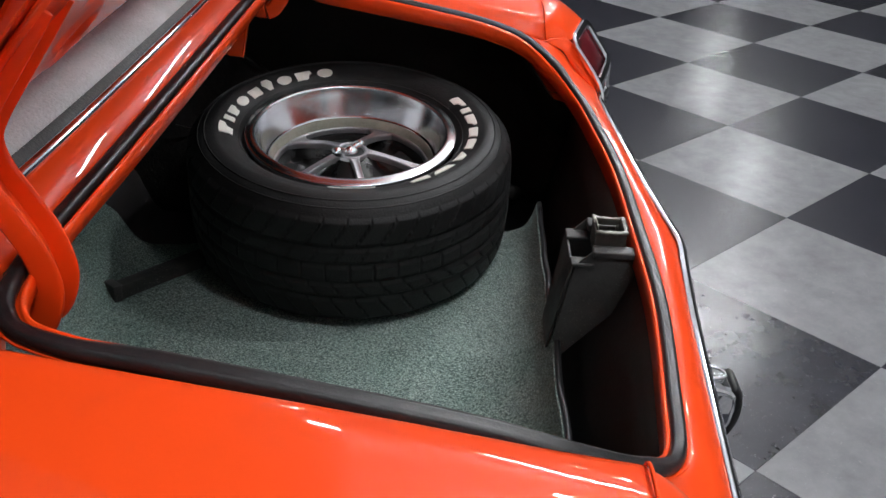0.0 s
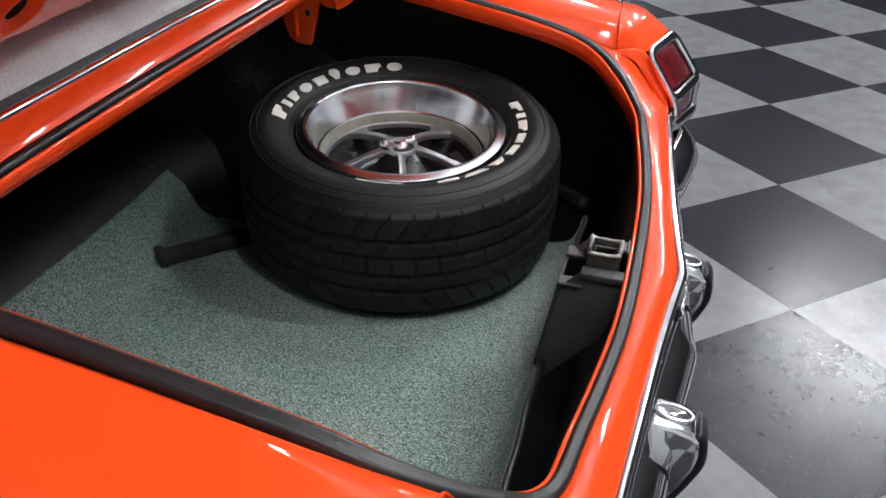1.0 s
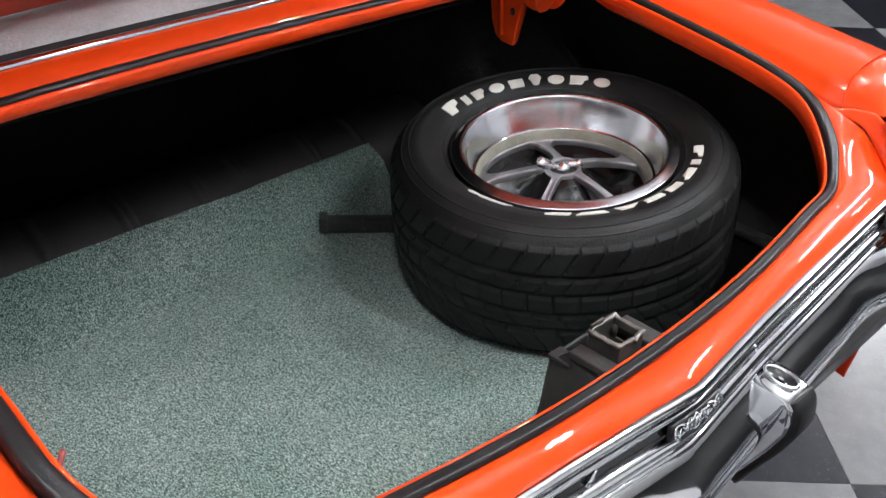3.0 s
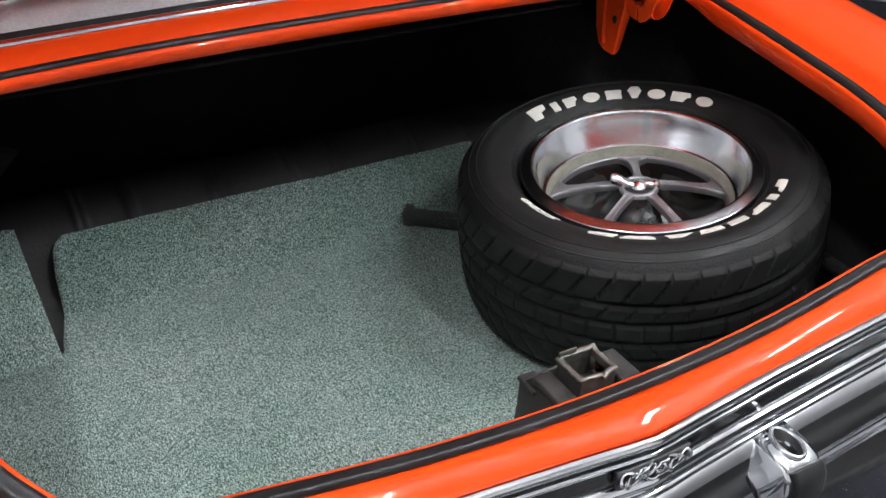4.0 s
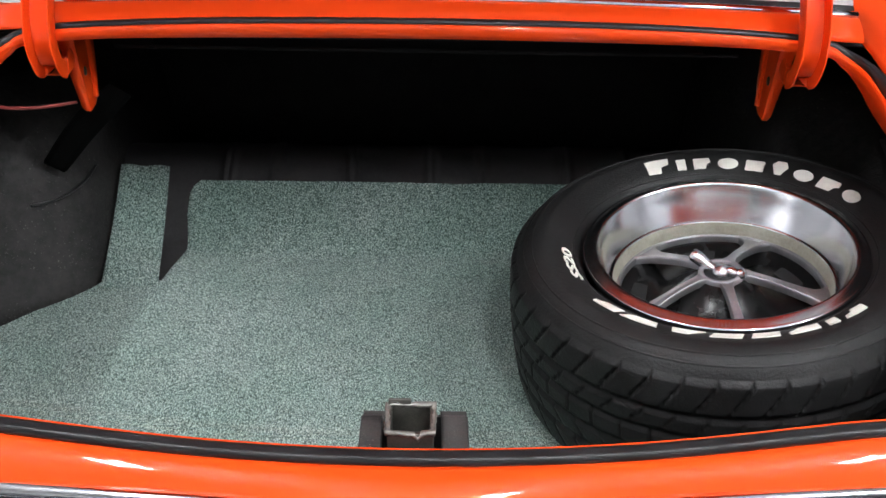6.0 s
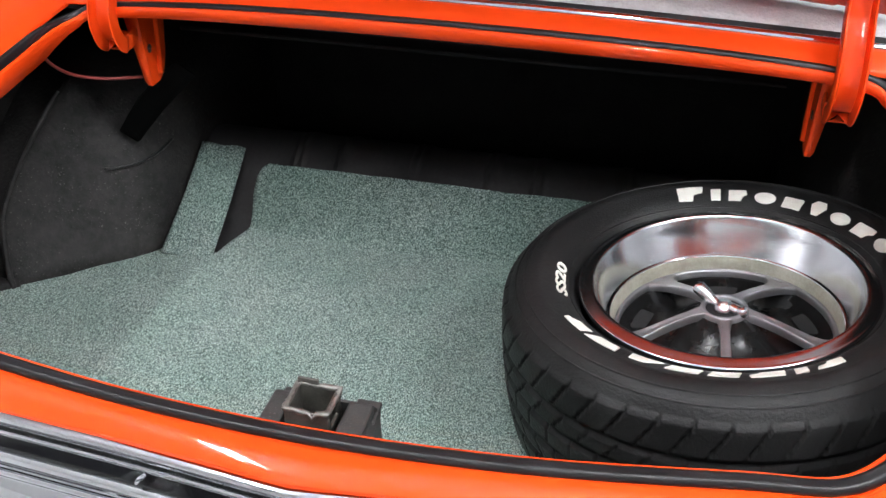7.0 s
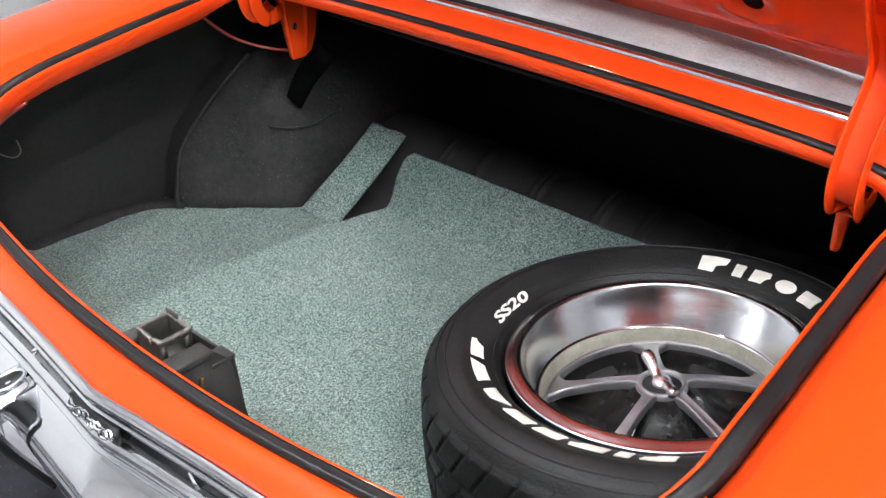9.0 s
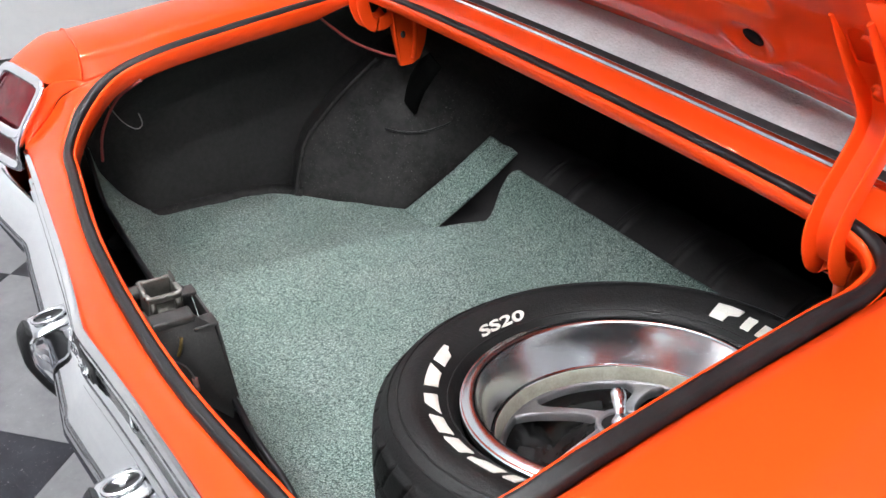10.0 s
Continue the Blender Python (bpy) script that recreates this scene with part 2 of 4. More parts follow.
def box(x0, x1, y0, y1, z0, z1, m=None, bevel=0.0, taper=None):
    """A box with bevelled edges; taper narrows its top by (x, y)."""
    bm = bmesh.new()
    bmesh.ops.create_cube(bm, size=1)
    for v in bm.verts:
        top = v.co.z > 0
        v.co = Vector(((x0 + x1) / 2 + v.co.x * (x1 - x0), (y0 + y1) / 2 + v.co.y * (y1 - y0), (z0 + z1) / 2 + v.co.z * (z1 - z0)))
        if top and taper:
            v.co.x = (x0 + x1) / 2 + (v.co.x - (x0 + x1) / 2) * taper[0]
            v.co.y = (y0 + y1) / 2 + (v.co.y - (y0 + y1) / 2) * taper[1]
    if bevel:
        bmesh.ops.bevel(bm, geom=list(bm.edges), offset=bevel, segments=2, affect="EDGES", profile=0.6)
    if m is not None:
        bm.transform(m)
    bm.verts.ensure_lookup_table()
    out = [tuple(v.co) for v in bm.verts], [tuple(v.index for v in f.verts) for f in bm.faces]
    bm.free()
    return out


def plate(outline, depth, m=None, bevel=0.0):
    """A flat outline of (x, y) given depth along z."""
    bm = bmesh.new()
    f = bm.faces.new([bm.verts.new((x, y, 0)) for x, y in outline])
    up = bmesh.ops.extrude_face_region(bm, geom=[f])
    bmesh.ops.translate(bm, verts=[v for v in up["geom"] if isinstance(v, bmesh.types.BMVert)], vec=(0, 0, depth))
    bmesh.ops.recalc_face_normals(bm, faces=list(bm.faces))
    if bevel:
        bmesh.ops.bevel(bm, geom=[e for e in bm.edges if e.calc_face_angle(0) > 0.6], offset=bevel, segments=2, affect="EDGES", profile=0.6)
    if m is not None:
        bm.transform(m)
    bm.verts.ensure_lookup_table()
    out = [tuple(v.co) for v in bm.verts], [tuple(v.index for v in f.verts) for f in bm.faces]
    bm.free()
    return out


def mirrored(mesh):
    v, f = mesh
    return [(-x, y, z) for x, y, z in v], [q[::-1] for q in f]


def sides(name, mesh, material, parent, label="", **kw):
    """The part on the car's right and its mirror image on the left."""
    return part(name, mesh, material, parent, label, **kw), part(name, mirrored(mesh), material, parent, label, **kw)


def lerp(a, b, t):
    return a + (b - a) * t


def table(x, pairs):
    """Linear reading of a table of (x, value)."""
    if x <= pairs[0][0]:
        return pairs[0][1]
    for (a, u), (b, v) in zip(pairs, pairs[1:]):
        if x <= b:
            return lerp(u, v, (x - a) / (b - a))
    return pairs[-1][1]


def ease(t):
    t = min(1, max(0, t))
    return t * t * (3 - 2 * t)


# ---- the trunk opening, from the middle of its rear edge round the right side to the middle of its front edge ----
HALF = [(0, -.108, .902), (.215, -.103, .908), (.432, -.080, .917), (.538, -.063, .922), (.606, -.012, .962), (.643, .054, 1.002), (.649, .144, 1.030), (.648, .277, 1.054),
        (.646, .418, 1.076), (.645, .490, 1.086), (.623, .542, 1.095), (.558, .552, 1.114), (.336, .538, 1.132), (0, .533, 1.138)]
RING = spline(HALF + [(-x, y, z) for x, y, z in HALF[-2:0:-1]], 8, True)
NR = len(RING)


def ring(out, lift):
    """The opening's line moved outwards in plan and upwards."""
    line = []
    for i, p in enumerate(RING):
        t = RING[(i + 1) % NR] - RING[i - 1]
        n = Vector((t.y, -t.x, 0)).normalized()
        line.append(p + n * out + Vector((0, 0, lift)))
    return line


def rail_z(y):
    """Height of the opening's side at y."""
    return table(y, [(.0, .968), (.06, 1.004), (.15, 1.031), (.28, 1.055), (.42, 1.076), (.55, 1.097), (.9, 1.125), (1.4, 1.15)])


def tail_y(x):
    """The rear edge of the deck: a blunt point in the middle."""
    return table(abs(x), [(0, -.1655), (.03, -.1630), (.08, -.1570), (.2, -.1450), (.4, -.1295), (.6, -.1150), (.9, -.098)])


# ---- room ----
floor = new("floor", None)
tagged(floor, "polished black and grey checkered showroom floor", "floor", kind="structure")
part("floor_base", box(-4.4, 18.2, -7.2, 6.2, -.12, -.004), GROUT, floor)
TILE, TURN, ORG = .682, radians(-45), Vector((1.985, -1.08))
A1 = Vector((math.cos(TURN), math.sin(TURN)))
A2 = Vector((A1.y, -A1.x))


def tile_mesh(size):
    g, c = size / 2 - .0005, .0006
    v = [(-g, -g, -.006), (g, -g, -.006), (g, g, -.006), (-g, g, -.006), (-g, -g, -c), (g, -g, -c), (g, g, -c), (-g, g, -c),
         (-g + c, -g + c, 0), (g - c, -g + c, 0), (g - c, g - c, 0), (-g + c, g - c, 0)]
    f = [(8, 9, 10, 11)]
    for a in range(4):
        b = (a + 1) % 4
        f += [(a, b, b + 4, a + 4), (a + 4, b + 4, b + 8, a + 8)]
    return v, f


def wall(name, label, mesh, material):
    return tagged(part(name, mesh, material, None, smooth=False), label, "wall", kind="structure")


wall("wall_west", "plain white painted showroom wall", box(-4.4, -4.2, -7.2, 6.2, 0, 4.4), WALL_WHITE)
wall("wall_east", "dark painted showroom wall", box(18, 18.2, -7.2, 6.2, 0, 4.4), WALL_DARK)
wall("wall_north", "dark painted showroom wall", box(-4.2, 18, 6, 6.2, 0, 4.4), WALL_DARK)
# unseen south wall, added and split white and dark to shape the chrome's reflections
wall("reflected_wall_white", "plain white painted showroom wall", box(-4.2, 3.6, -5.6, -5.4, 0, 4.4), WALL_WHITE)
wall("reflected_wall_dark", "dark painted showroom wall", box(3.6, 18, -5.6, -5.4, 0, 4.4), WALL_DARK)
tagged(part("ceiling", box(-4.4, 18.2, -7.2, 6.2, 4.4, 4.5), CEILING, None, smooth=False), "light grey showroom ceiling", "ceiling", kind="structure")


def ceiling_light(x, y, turn, length=1.3, width=.16):
    t = thing("ceiling_light", "long white ceiling light fixture", "lamp", pose(x, y, 3.7, 0, 0, turn), "ceiling lights")
    part("housing", box(-length / 2 - .02, length / 2 + .02, -.022, .022, .012, .06, bevel=.006), WALL_WHITE, t)
    for s in (-1, 1):
        part("tube", sweep([Vector((-length / 2, s * width * .3, -.004)), Vector((length / 2, s * width * .3, -.004))], circle(.016, 8)), TUBE, t, "lit white tube")
    for s in (-1, 1):
        part("hanger", box(s * length * .35 - .006, s * length * .35 + .006, -.006, .006, .07, .70), STEEL, t)
    return t


for lx, ly, turn, long in ((-1.3, -.7, 90, .9), (.5, -1.7, 90, .9), (2.0, -.9, 90, .9), (3.8, -1.9, 90, .9), (7.3, -2.2, 50, 1.7), (6.0, .1, 15, .6), (7.6, 1.6, 15, .9), (11.1, -3.9, 90, .3), (15.3, -4.3, 90, .26), (14.6, .9, 90, .4)):
    ceiling_light(lx, ly, turn, long)

# ---- the car ----
car = thing("car", "orange-red classic car seen from its rear, trunk open", "car")

# seal, flange and gutter round the opening
rear_side = [ease((-.015 - p.y) / .04) for p in RING]
seal_scale = [lerp(1.0, .72, ease((p.y - .40) / .14)) - .26 * k for p, k in zip(RING, rear_side)]
seal_line = [p + Vector((0, .0035 * k, 0)) for p, k in zip(ring(0, 0), rear_side)]
part("trunk_seal", sweep(seal_line, [(-.011, -.006), (-.012, .002), (-.0085, .0085), (-.003, .0095), (.0005, .0072), (.004, .0085), (.009, .006), (.0115, -.001), (.011, -.006)], closed=True, scale=seal_scale), RUBBER_SEAL, car, "black rubber weatherstrip")
part("trunk_flange", loft([ring(.010, -.006), ring(-.011, -.006), ring(-.0125, -.001), ring(-.0140, .0015), ring(-.0160, .0012), ring(-.0172, -.003), [p + Vector((0, 0, .017 * ease((p.y - .45) / .1))) for p in ring(-.0176, -.030)]], True), RED, car, thick=.0016)

# rear deck strip behind the opening
def rear_deck():
    rows = []
    ins = [a.lerp(b, k) for a, b, k in zip(ring(.009, -.004), ring(.0015, -.004), rear_side)]
    half = 5 * 8
    outs = spline([(0, tail_y(0), .884), (.213, tail_y(.213), .886), (.43, tail_y(.43), .889), (.62, tail_y(.62), .888)], 8)
    outs += spline([outs[-1], (.672, -.114, .889), (.688, -.080, .914), (.690, -.054, .940), (.678, -.036, .966), (.660, -.012, .984), (.656, .035, .994)], 8)[3::3]
    for i in range(half + 1):
        a, b = ins[i], outs[i]
        row = []
        for t in (0, .2, .4, .6, .78, .9, .97, 1):
            p = a.lerp(b, t)
            p.z += .007 * math.sin(math.pi * min(1, t * 1.05)) - .003 * t ** 6
            row.append(p)
        row.append(b + Vector((0, .001, -.006)))
        rows.append(row)
    left = [[Vector((-p.x, p.y, p.z)) for p in r] for r in rows[:0:-1]]
    return loft(left + rows)


part("rear_deck_panel", rear_deck(), RED, car, thick=.002)

# quarter panels
def quarter():
    end = [(.704, -.051, .986), (.708, -.0525, .987), (.712, -.054, .9875), (.717, -.055, .988), (.724, -.057, .9885), (.740, -.061, .989), (.765, -.067, .9895), (.80, -.076, .990),
           (.83, -.084, .990), (.855, -.090, .9885), (.872, -.094, .983), (.884, -.097, .972), (.894, -.098, .954), (.902, -.098, .92), (.908, -.097, .85), (.91, -.095, .72), (.905, -.09, .59), (.89, -.08, .47), (.87, -.07, .37)]
    rows = []
    for y in (.012, .045, .08, .13, .2, .3, .4, .5, .56, .65, .8, 1.0, 1.2, 1.45):
        xi = table(y, [(.012, .656), (.06, .6575), (.13, .660)])
        zi = max(rail_z(y) - .004, table(y, [(.012, .993), (.05, 1.000), (.13, 1.015)]))
        crown = max(1.047 + .135 * y - .05 * max(0, y - .5), zi + .004)
        row = [(xi, y, zi)]
        for dx, h in ((.008, .15), (.018, .48), (.026, .66), (.038, .76), (.06, .87), (.09, .96), (.13, 1.0)):
            row.append((xi + dx, y, lerp(zi, crown, h)))
        row += [(.825, y, crown - .002), (.855, y, crown - .010), (.880, y, crown - .023), (.900, y, crown - .042), (.914, y, crown - .068), (.925, y, crown - .11), (.934, y, crown - .2), (.938, y, crown - .33), (.932, y, crown - .46), (.915, y, crown - .58), (.89, y, crown - .68)]
        rows.append(row)
    cap = []
    for t in (1, .93, .8, .6, .4, .2):
        cap.append([Vector(a).lerp(Vector(b), t) + Vector((0, 0, .014 * math.sin(math.pi * t ** .8) * (min(1, i / 6) if i < 12 else .2))) for i, (a, b) in enumerate(zip(rows[0], end))])
    return loft(cap + rows)


def cap_wall():
    top = spline([(.656, .040, .999), (.656, .012, .995), (.664, -.006, .998), (.680, -.026, .996), (.697, -.046, .988), (.704, -.072, .955), (.692, -.112, .897)], 6)
    low = spline([(.655, .040, .996), (.655, .010, .988), (.660, -.012, .984), (.677, -.036, .967), (.689, -.054, .939), (.687, -.079, .913), (.672, -.112, .888)], 6)
    return loft([[a.lerp(b, t) + Vector((-.004 * math.sin(math.pi * t), 0, -.004 * math.sin(math.pi * t))) for a, b in zip(top, low)] for t in (0, .1, .3, .5, .75, 1)])


sides("quarter_panel", quarter(), RED, car, thick=.002)
sides("quarter_end_wall", cap_wall(), RED, car, thick=.002)
seam = spline([(.660, .004, .996), (.672, .008, 1.020), (.70, .011, 1.046), (.75, .013, 1.0515), (.80, .0145, 1.0520), (.835, .015, 1.0475), (.865, .0155, 1.037), (.89, .016, 1.017), (.908, .017, .985), (.925, .02, .93)], 5)
sides("panel_seam", sweep(seam, circle(.0019, 8)), RED, car, "filled seam of the quarter end cap")
gap = spline([(.656, .004, .986), (.661, -.013, .982), (.678, -.037, .965), (.690, -.055, .937), (.688, -.079, .911), (.674, -.110, .887)], 6)
# thin black cord along the joint, drawn in place of its shadow
sides("end_cap_gap_shade", sweep(gap, circle(.0013, 6)), MATT_BLACK, car)

# panel in front of the opening, its bright moulding, the dark band of the shaded gap and the vinyl behind it
def front_row(dy, dz, n=33):
    row = []
    for i in range(n):
        x = lerp(-.655, .655, i / (n - 1))
        row.append((x, .535 + dy * (.68 + .22 * min(1, (x / .58) ** 2)) + .020 * (x / .645) ** 2 + .012 * (x / .645) ** 4, 1.1375 + dz * .86 - .030 * (x / .645) ** 2))
    return row


part("front_deck_panel", loft([front_row(.006, -.004), front_row(.014, .004), front_row(.022, .012), front_row(.034, .019), front_row(.046, .0235), front_row(.055, .026)]), RED, car, thick=.002)
part("deck_moulding", loft([front_row(.050, .024), front_row(.051, .0305), front_row(.056, .034), front_row(.062, .034), front_row(.066, .030), front_row(.067, .02)]), STAINLESS, car, "bright metal moulding", thick=.001)
# the shaded gap under the vinyl edge, put in as a near-black band
part("vinyl_gap_shade", loft([front_row(.066, .012), front_row(.0672, .020), front_row(.070, .027), front_row(.076, .032), front_row(.082, .0355), front_row(.088, .0385)]), GAP_SHADE, car, "dark band for the shaded gap below the vinyl edge", thick=.003)
part("vinyl_top", loft([front_row(.082, .029), front_row(.084, .0385), front_row(.089, .0445), front_row(.099, .0505), front_row(.13, .062), front_row(.2, .078), front_row(.35, .105), front_row(.6, .14)]), VINYL, car, "grey grained vinyl covering", thick=.003)

# tail panel, mouldings, emblem
def tail_strip(z0, z1, out, depth, half=.655, n=41):
    rows = [[], [], [], [], [], []]
    for i in range(n):
        x = lerp(-half, half, i / (n - 1))
        y = tail_y(x)
        for r, (dy, z) in zip(rows, ((depth, z0), (-out * .4, z0), (-out, lerp(z0, z1, .25)), (-out, lerp(z0, z1, .75)), (-out * .4, z1), (depth, z1))):
            r.append((x, y + dy, z))
    return loft(rows)


part("tail_panel", tail_strip(.79, .882, .001, .004), GLOSS_BLACK, car, "gloss black tail panel", thick=.002)
part("upper_moulding", tail_strip(.876, .889, .009, .004), STAINLESS, car, "bright moulding", thick=.001)
part("fine_moulding", tail_strip(.8605, .8655, .006, .002), CHROME, car, thick=.001)
part("lower_moulding", tail_strip(.812, .832, .011, .004), CHROME, car, "bright moulding", thick=.001)
part("lower_bead", tail_strip(.800, .806, .012, .004), CHROME, car, thick=.001)
ey = tail_y(.03)
emblem = part("emblem_plate", sweep(spline([(-.05, ey - .006, .847), (-.02, ey - .009, .849), (.02, ey - .009, .849), (.05, ey - .006, .847)], 5), [(-.003, -.012), (.003, -.012), (.003, .012), (-.003, .012)]), BLACK, car)
for k in range(9):
    ex = lerp(-.040, .040, k / 8)
    r, dz = (.0068, .0085, .0074)[k % 3], (.004, -.004, .001)[k % 3]
    loop = [Vector((ex + 1.1 * r * math.cos(a * math.pi / 8) + .35 * r * math.sin(a * math.pi / 8), ey - .0125 - .002 * math.sin(a * math.pi / 4 + k), .8475 + dz + r * math.sin(a * math.pi / 8))) for a in range(16)]
    part("emblem_shape", sweep(loop, circle(.0021, 6), up=Vector((0, -1, .1)), closed=True, scale=[1 + .3 * math.sin(a * math.pi / 4) for a in range(16)]), CHROME, emblem, "plain chrome badge loop")
for s in (-1, 1):
    part("emblem_bar", sweep([Vector((s * .1785, -.1515, .841)), Vector((s * .1740, -.1535, .848)), Vector((s * .1650, -.1515, .856))], circle(.0030, 8)), CHROME, emblem, "short chrome badge bar")

# tail lights
def quad_patch(a, b, c, d, bulge, n=10):
    a, b, c, d = (Vector(p) for p in (a, b, c, d))
    nrm = (b - a).cross(d - a).normalized()
    if nrm.y > 0:
        nrm = -nrm
    rows = []
    for i in range(n + 1):
        u = i / n
        rows.append([a.lerp(b, u).lerp(d.lerp(c, u), j / n) + nrm * bulge * math.sin(math.pi * u) ** .5 * math.sin(math.pi * j / n) ** .5 for j in range(n + 1)])
    return loft(rows)


def tail_light(s):
    mir = (lambda q: q) if s > 0 else mirrored
    top, mid, low = ((.709, -.054, .982), (.862, -.093, .986)), ((.690, -.116, .898), (.884, -.160, .892)), ((.686, -.124, .842), (.888, -.162, .816))
    light = part("tail_light", mir(quad_patch(top[0], top[1], low[1], low[0], -.010)), BLACK, car, "red tail light with chrome bezel")

    def inset(a, b, c, d, k, back):
        m = (Vector(a) + Vector(b) + Vector(c) + Vector(d)) / 4
        return [Vector(p).lerp(m, k) + Vector((0, back, 0)) for p in (a, b, c, d)]

    part("lens", mir(quad_patch(*inset(top[0], top[1], mid[1], mid[0], .12, .004), .007)), LENS, light, "dark red lens", thick=.003)
    part("lower_lens", mir(quad_patch(*inset(mid[0], mid[1], low[1], low[0], .14, .004), .004)), LENS, light, "dark red lens", thick=.003)
    bar = [(-.0115, -.004), (-.0105, .0045), (-.006, .0075), (0, .0062), (.004, .0068), (.0095, .004), (.0115, -.004)]
    for name, pts in (("bezel", (top[0], top[1], mid[1], mid[0])), ("lower_bezel", (mid[0], mid[1], low[1], low[0]))):
        q = [Vector(p) + Vector((0, -.003, 0)) for p in pts]
        line = []
        for k in range(4):
            a, b, c = q[k - 1], q[k], q[(k + 1) % 4]
            line += [b.lerp(a, .16), b.lerp(a, .06) .lerp(c, .03), b.lerp(c, .06).lerp(a, .03), b.lerp(c, .16), b.lerp(c, .33), b.lerp(c, .5), b.lerp(c, .67)]
        part(name, mir(sweep(line, bar, up=Vector((-.16, -.82, .55)), closed=True)), CHROME, light, "ridged chrome bezel")
    for pts in ((top[0], mid[0], low[0]),):
        part("bezel_edge", mir(sweep(spline([Vector(p) + Vector((-.010, -.004, 0)) for p in pts], 6), circle(.0055, 10))), CHROME, light, "chrome edge")
    return light


tail_light(1)
tail_light(-1)

# bumper
def bumper_path():
    pts = [(x, tail_y(x) + .003, 0) for x in (0, .06, .15, .3, .45, .56)] + [(.64, -.124, 0), (.72, -.136, 0), (.80, -.142, 0), (.86, -.130, 0), (.905, -.09, 0), (.925, .02, 0), (.930, .2, 0)]
    h = spline(pts, 6)
    return [Vector((-p.x, p.y, 0)) for p in h[:0:-1]] + h


section = [(0, .797), (-.004, .7985), (-.010, .7955), (-.020, .7865), (-.031, .776), (-.0405, .765), (-.047, .755), (-.0505, .745), (-.0512, .734), (-.048, .720), (-.038, .705), (-.020, .694), (0, .690)]


def bumper_mesh():
    path, rows = bumper_path(), []
    for i, p in enumerate(path):
        t = (path[min(i + 1, len(path) - 1)] - path[max(i - 1, 0)]).normalized()
        n = Vector((t.y, -t.x, 0))
        rows.append([p + n * -a + Vector((0, 0, z)) for a, z in section])
    return loft(rows)


bumper = part("rear_bumper", bumper_mesh(), CHROME, car, "chrome rear bumper", thick=.003)


def guard_body():
    side = [(-.140, .785), (-.152, .800), (-.186, .796), (-.208, .790), (-.219, .779), (-.221, .757), (-.219, .735), (-.204, .699), (-.187, .666), (-.160, .612), (-.145, .610)]
    m = Matrix.Translation((-.030, 0, 0)) @ Matrix(((0, 0, 1, 0), (1, 0, 0, 0), (0, 1, 0, 0), (0, 0, 0, 1)))
    return plate(side, .060, m, .008)


for s in (-1, 1):
    shift = Matrix.Translation((s * .208, 0, 0))
    put = lambda q: ([tuple(shift @ Vector(p)) for p in q[0]], q[1])
    guard = part("bumper_guard", put(guard_body()), CHROME, bumper, "chrome bumper guard")
    strip = spline([(0, -.213, .786), (0, -.221, .776), (0, -.224, .757), (0, -.222, .735), (0, -.208, .700), (0, -.191, .667), (0, -.165, .614)], 5)
    part("rubber_face", put(sweep(strip, [(-.026, -.004), (-.026, .004), (-.020, .007), (.020, .007), (.026, .004), (.026, -.004)], up=Vector((0, -1, 0)))), RUBBER_SEAL, guard, "black rubber guard facing")
    tilt = Matrix.Translation((0, -.182, .7985)) @ Euler((radians(8), 0, 0)).to_matrix().to_4x4()
    part("guard_rim", put(sweep([tilt @ Vector((.015 * math.cos(a * math.pi / 12), .024 * math.sin(a * math.pi / 12), 0)) for a in range(24)], circle(.003, 8), closed=True)), CHROME, guard)
    part("guard_recess", put(loft([[tilt @ Vector((.014 * k * math.cos(a * math.pi / 12), .023 * k * math.sin(a * math.pi / 12), -.003 * (1 - k) + .0005)) for a in range(24)] for k in (1, .7, .4, .05)], True)), GLOSS_BLACK, guard, "dark oval recess")
part("rear_valance", loft([[(x, tail_y(x) + .03, .66), (x, tail_y(x) + .06, .5), (x, tail_y(x) + .14, .36), (x, tail_y(x) + .5, .33)] for x in (-.93, -.6, -.3, 0, .3, .6, .93)]), RED, car, thick=.002)

# trunk shell: floor, rear panel, side walls, front bulkhead and shelf
part("trunk_floor", box(-.93, .93, -.12, 1.36, .545, .574), BLACK, car)
part("rear_inner_panel", loft([[(x, tail_y(x) + .045, .872) for x in np.linspace(-.86, .86, 21)], [(x, -.075, .78) for x in np.linspace(-.86, .86, 21)], [(x, -.05, .66) for x in np.linspace(-.88, .88, 21)], [(x, -.03, .565) for x in np.linspace(-.88, .88, 21)]]), DUSTY, car, "dusty dark inner tail panel", thick=.003)
part("shelf_underside", loft([[(x, y, z) for x in (-.86, -.6, 0, .6, .86)] for y, z in ((.585, 1.094), (.8, 1.108), (1.345, 1.13))]), MATT_BLACK, car, thick=.003)
part("bulkhead", loft([[(x, y, z) for x in (-.93, -.5, 0, .5, .93)] for y, z in ((1.34, 1.13), (1.33, .9), (1.31, .75), (1.3, .56))]), MATT_BLACK, car, thick=.003)


def side_wall():
    rows = []
    for y in (-.07, -.02, .05, .15, .25, .35, .45, .55, .7, .9, 1.34):
        c = ease((.06 - y) / .13) * .12
        top = rail_z(max(0, y)) - .03 - .07 * ease((.05 - y) / .10)
        wave = .006 * math.sin(y * 23)
        rows.append([(.645 - c * .4, y, top), (.72 - c, y, top - .012), (.80 - c, y, top - .05), (.865 - c, y, top - .12), (.895 - c, y, .82), (.892 - c + wave, y, .74), (.878 - c, y, .66), (.868 - c + wave * .6, y, .60), (.866 - c, y, .565)])
    return loft(rows)


sides("side_liner", side_wall(), SIDE_LINER, car, "black felt side liner", thick=.003)


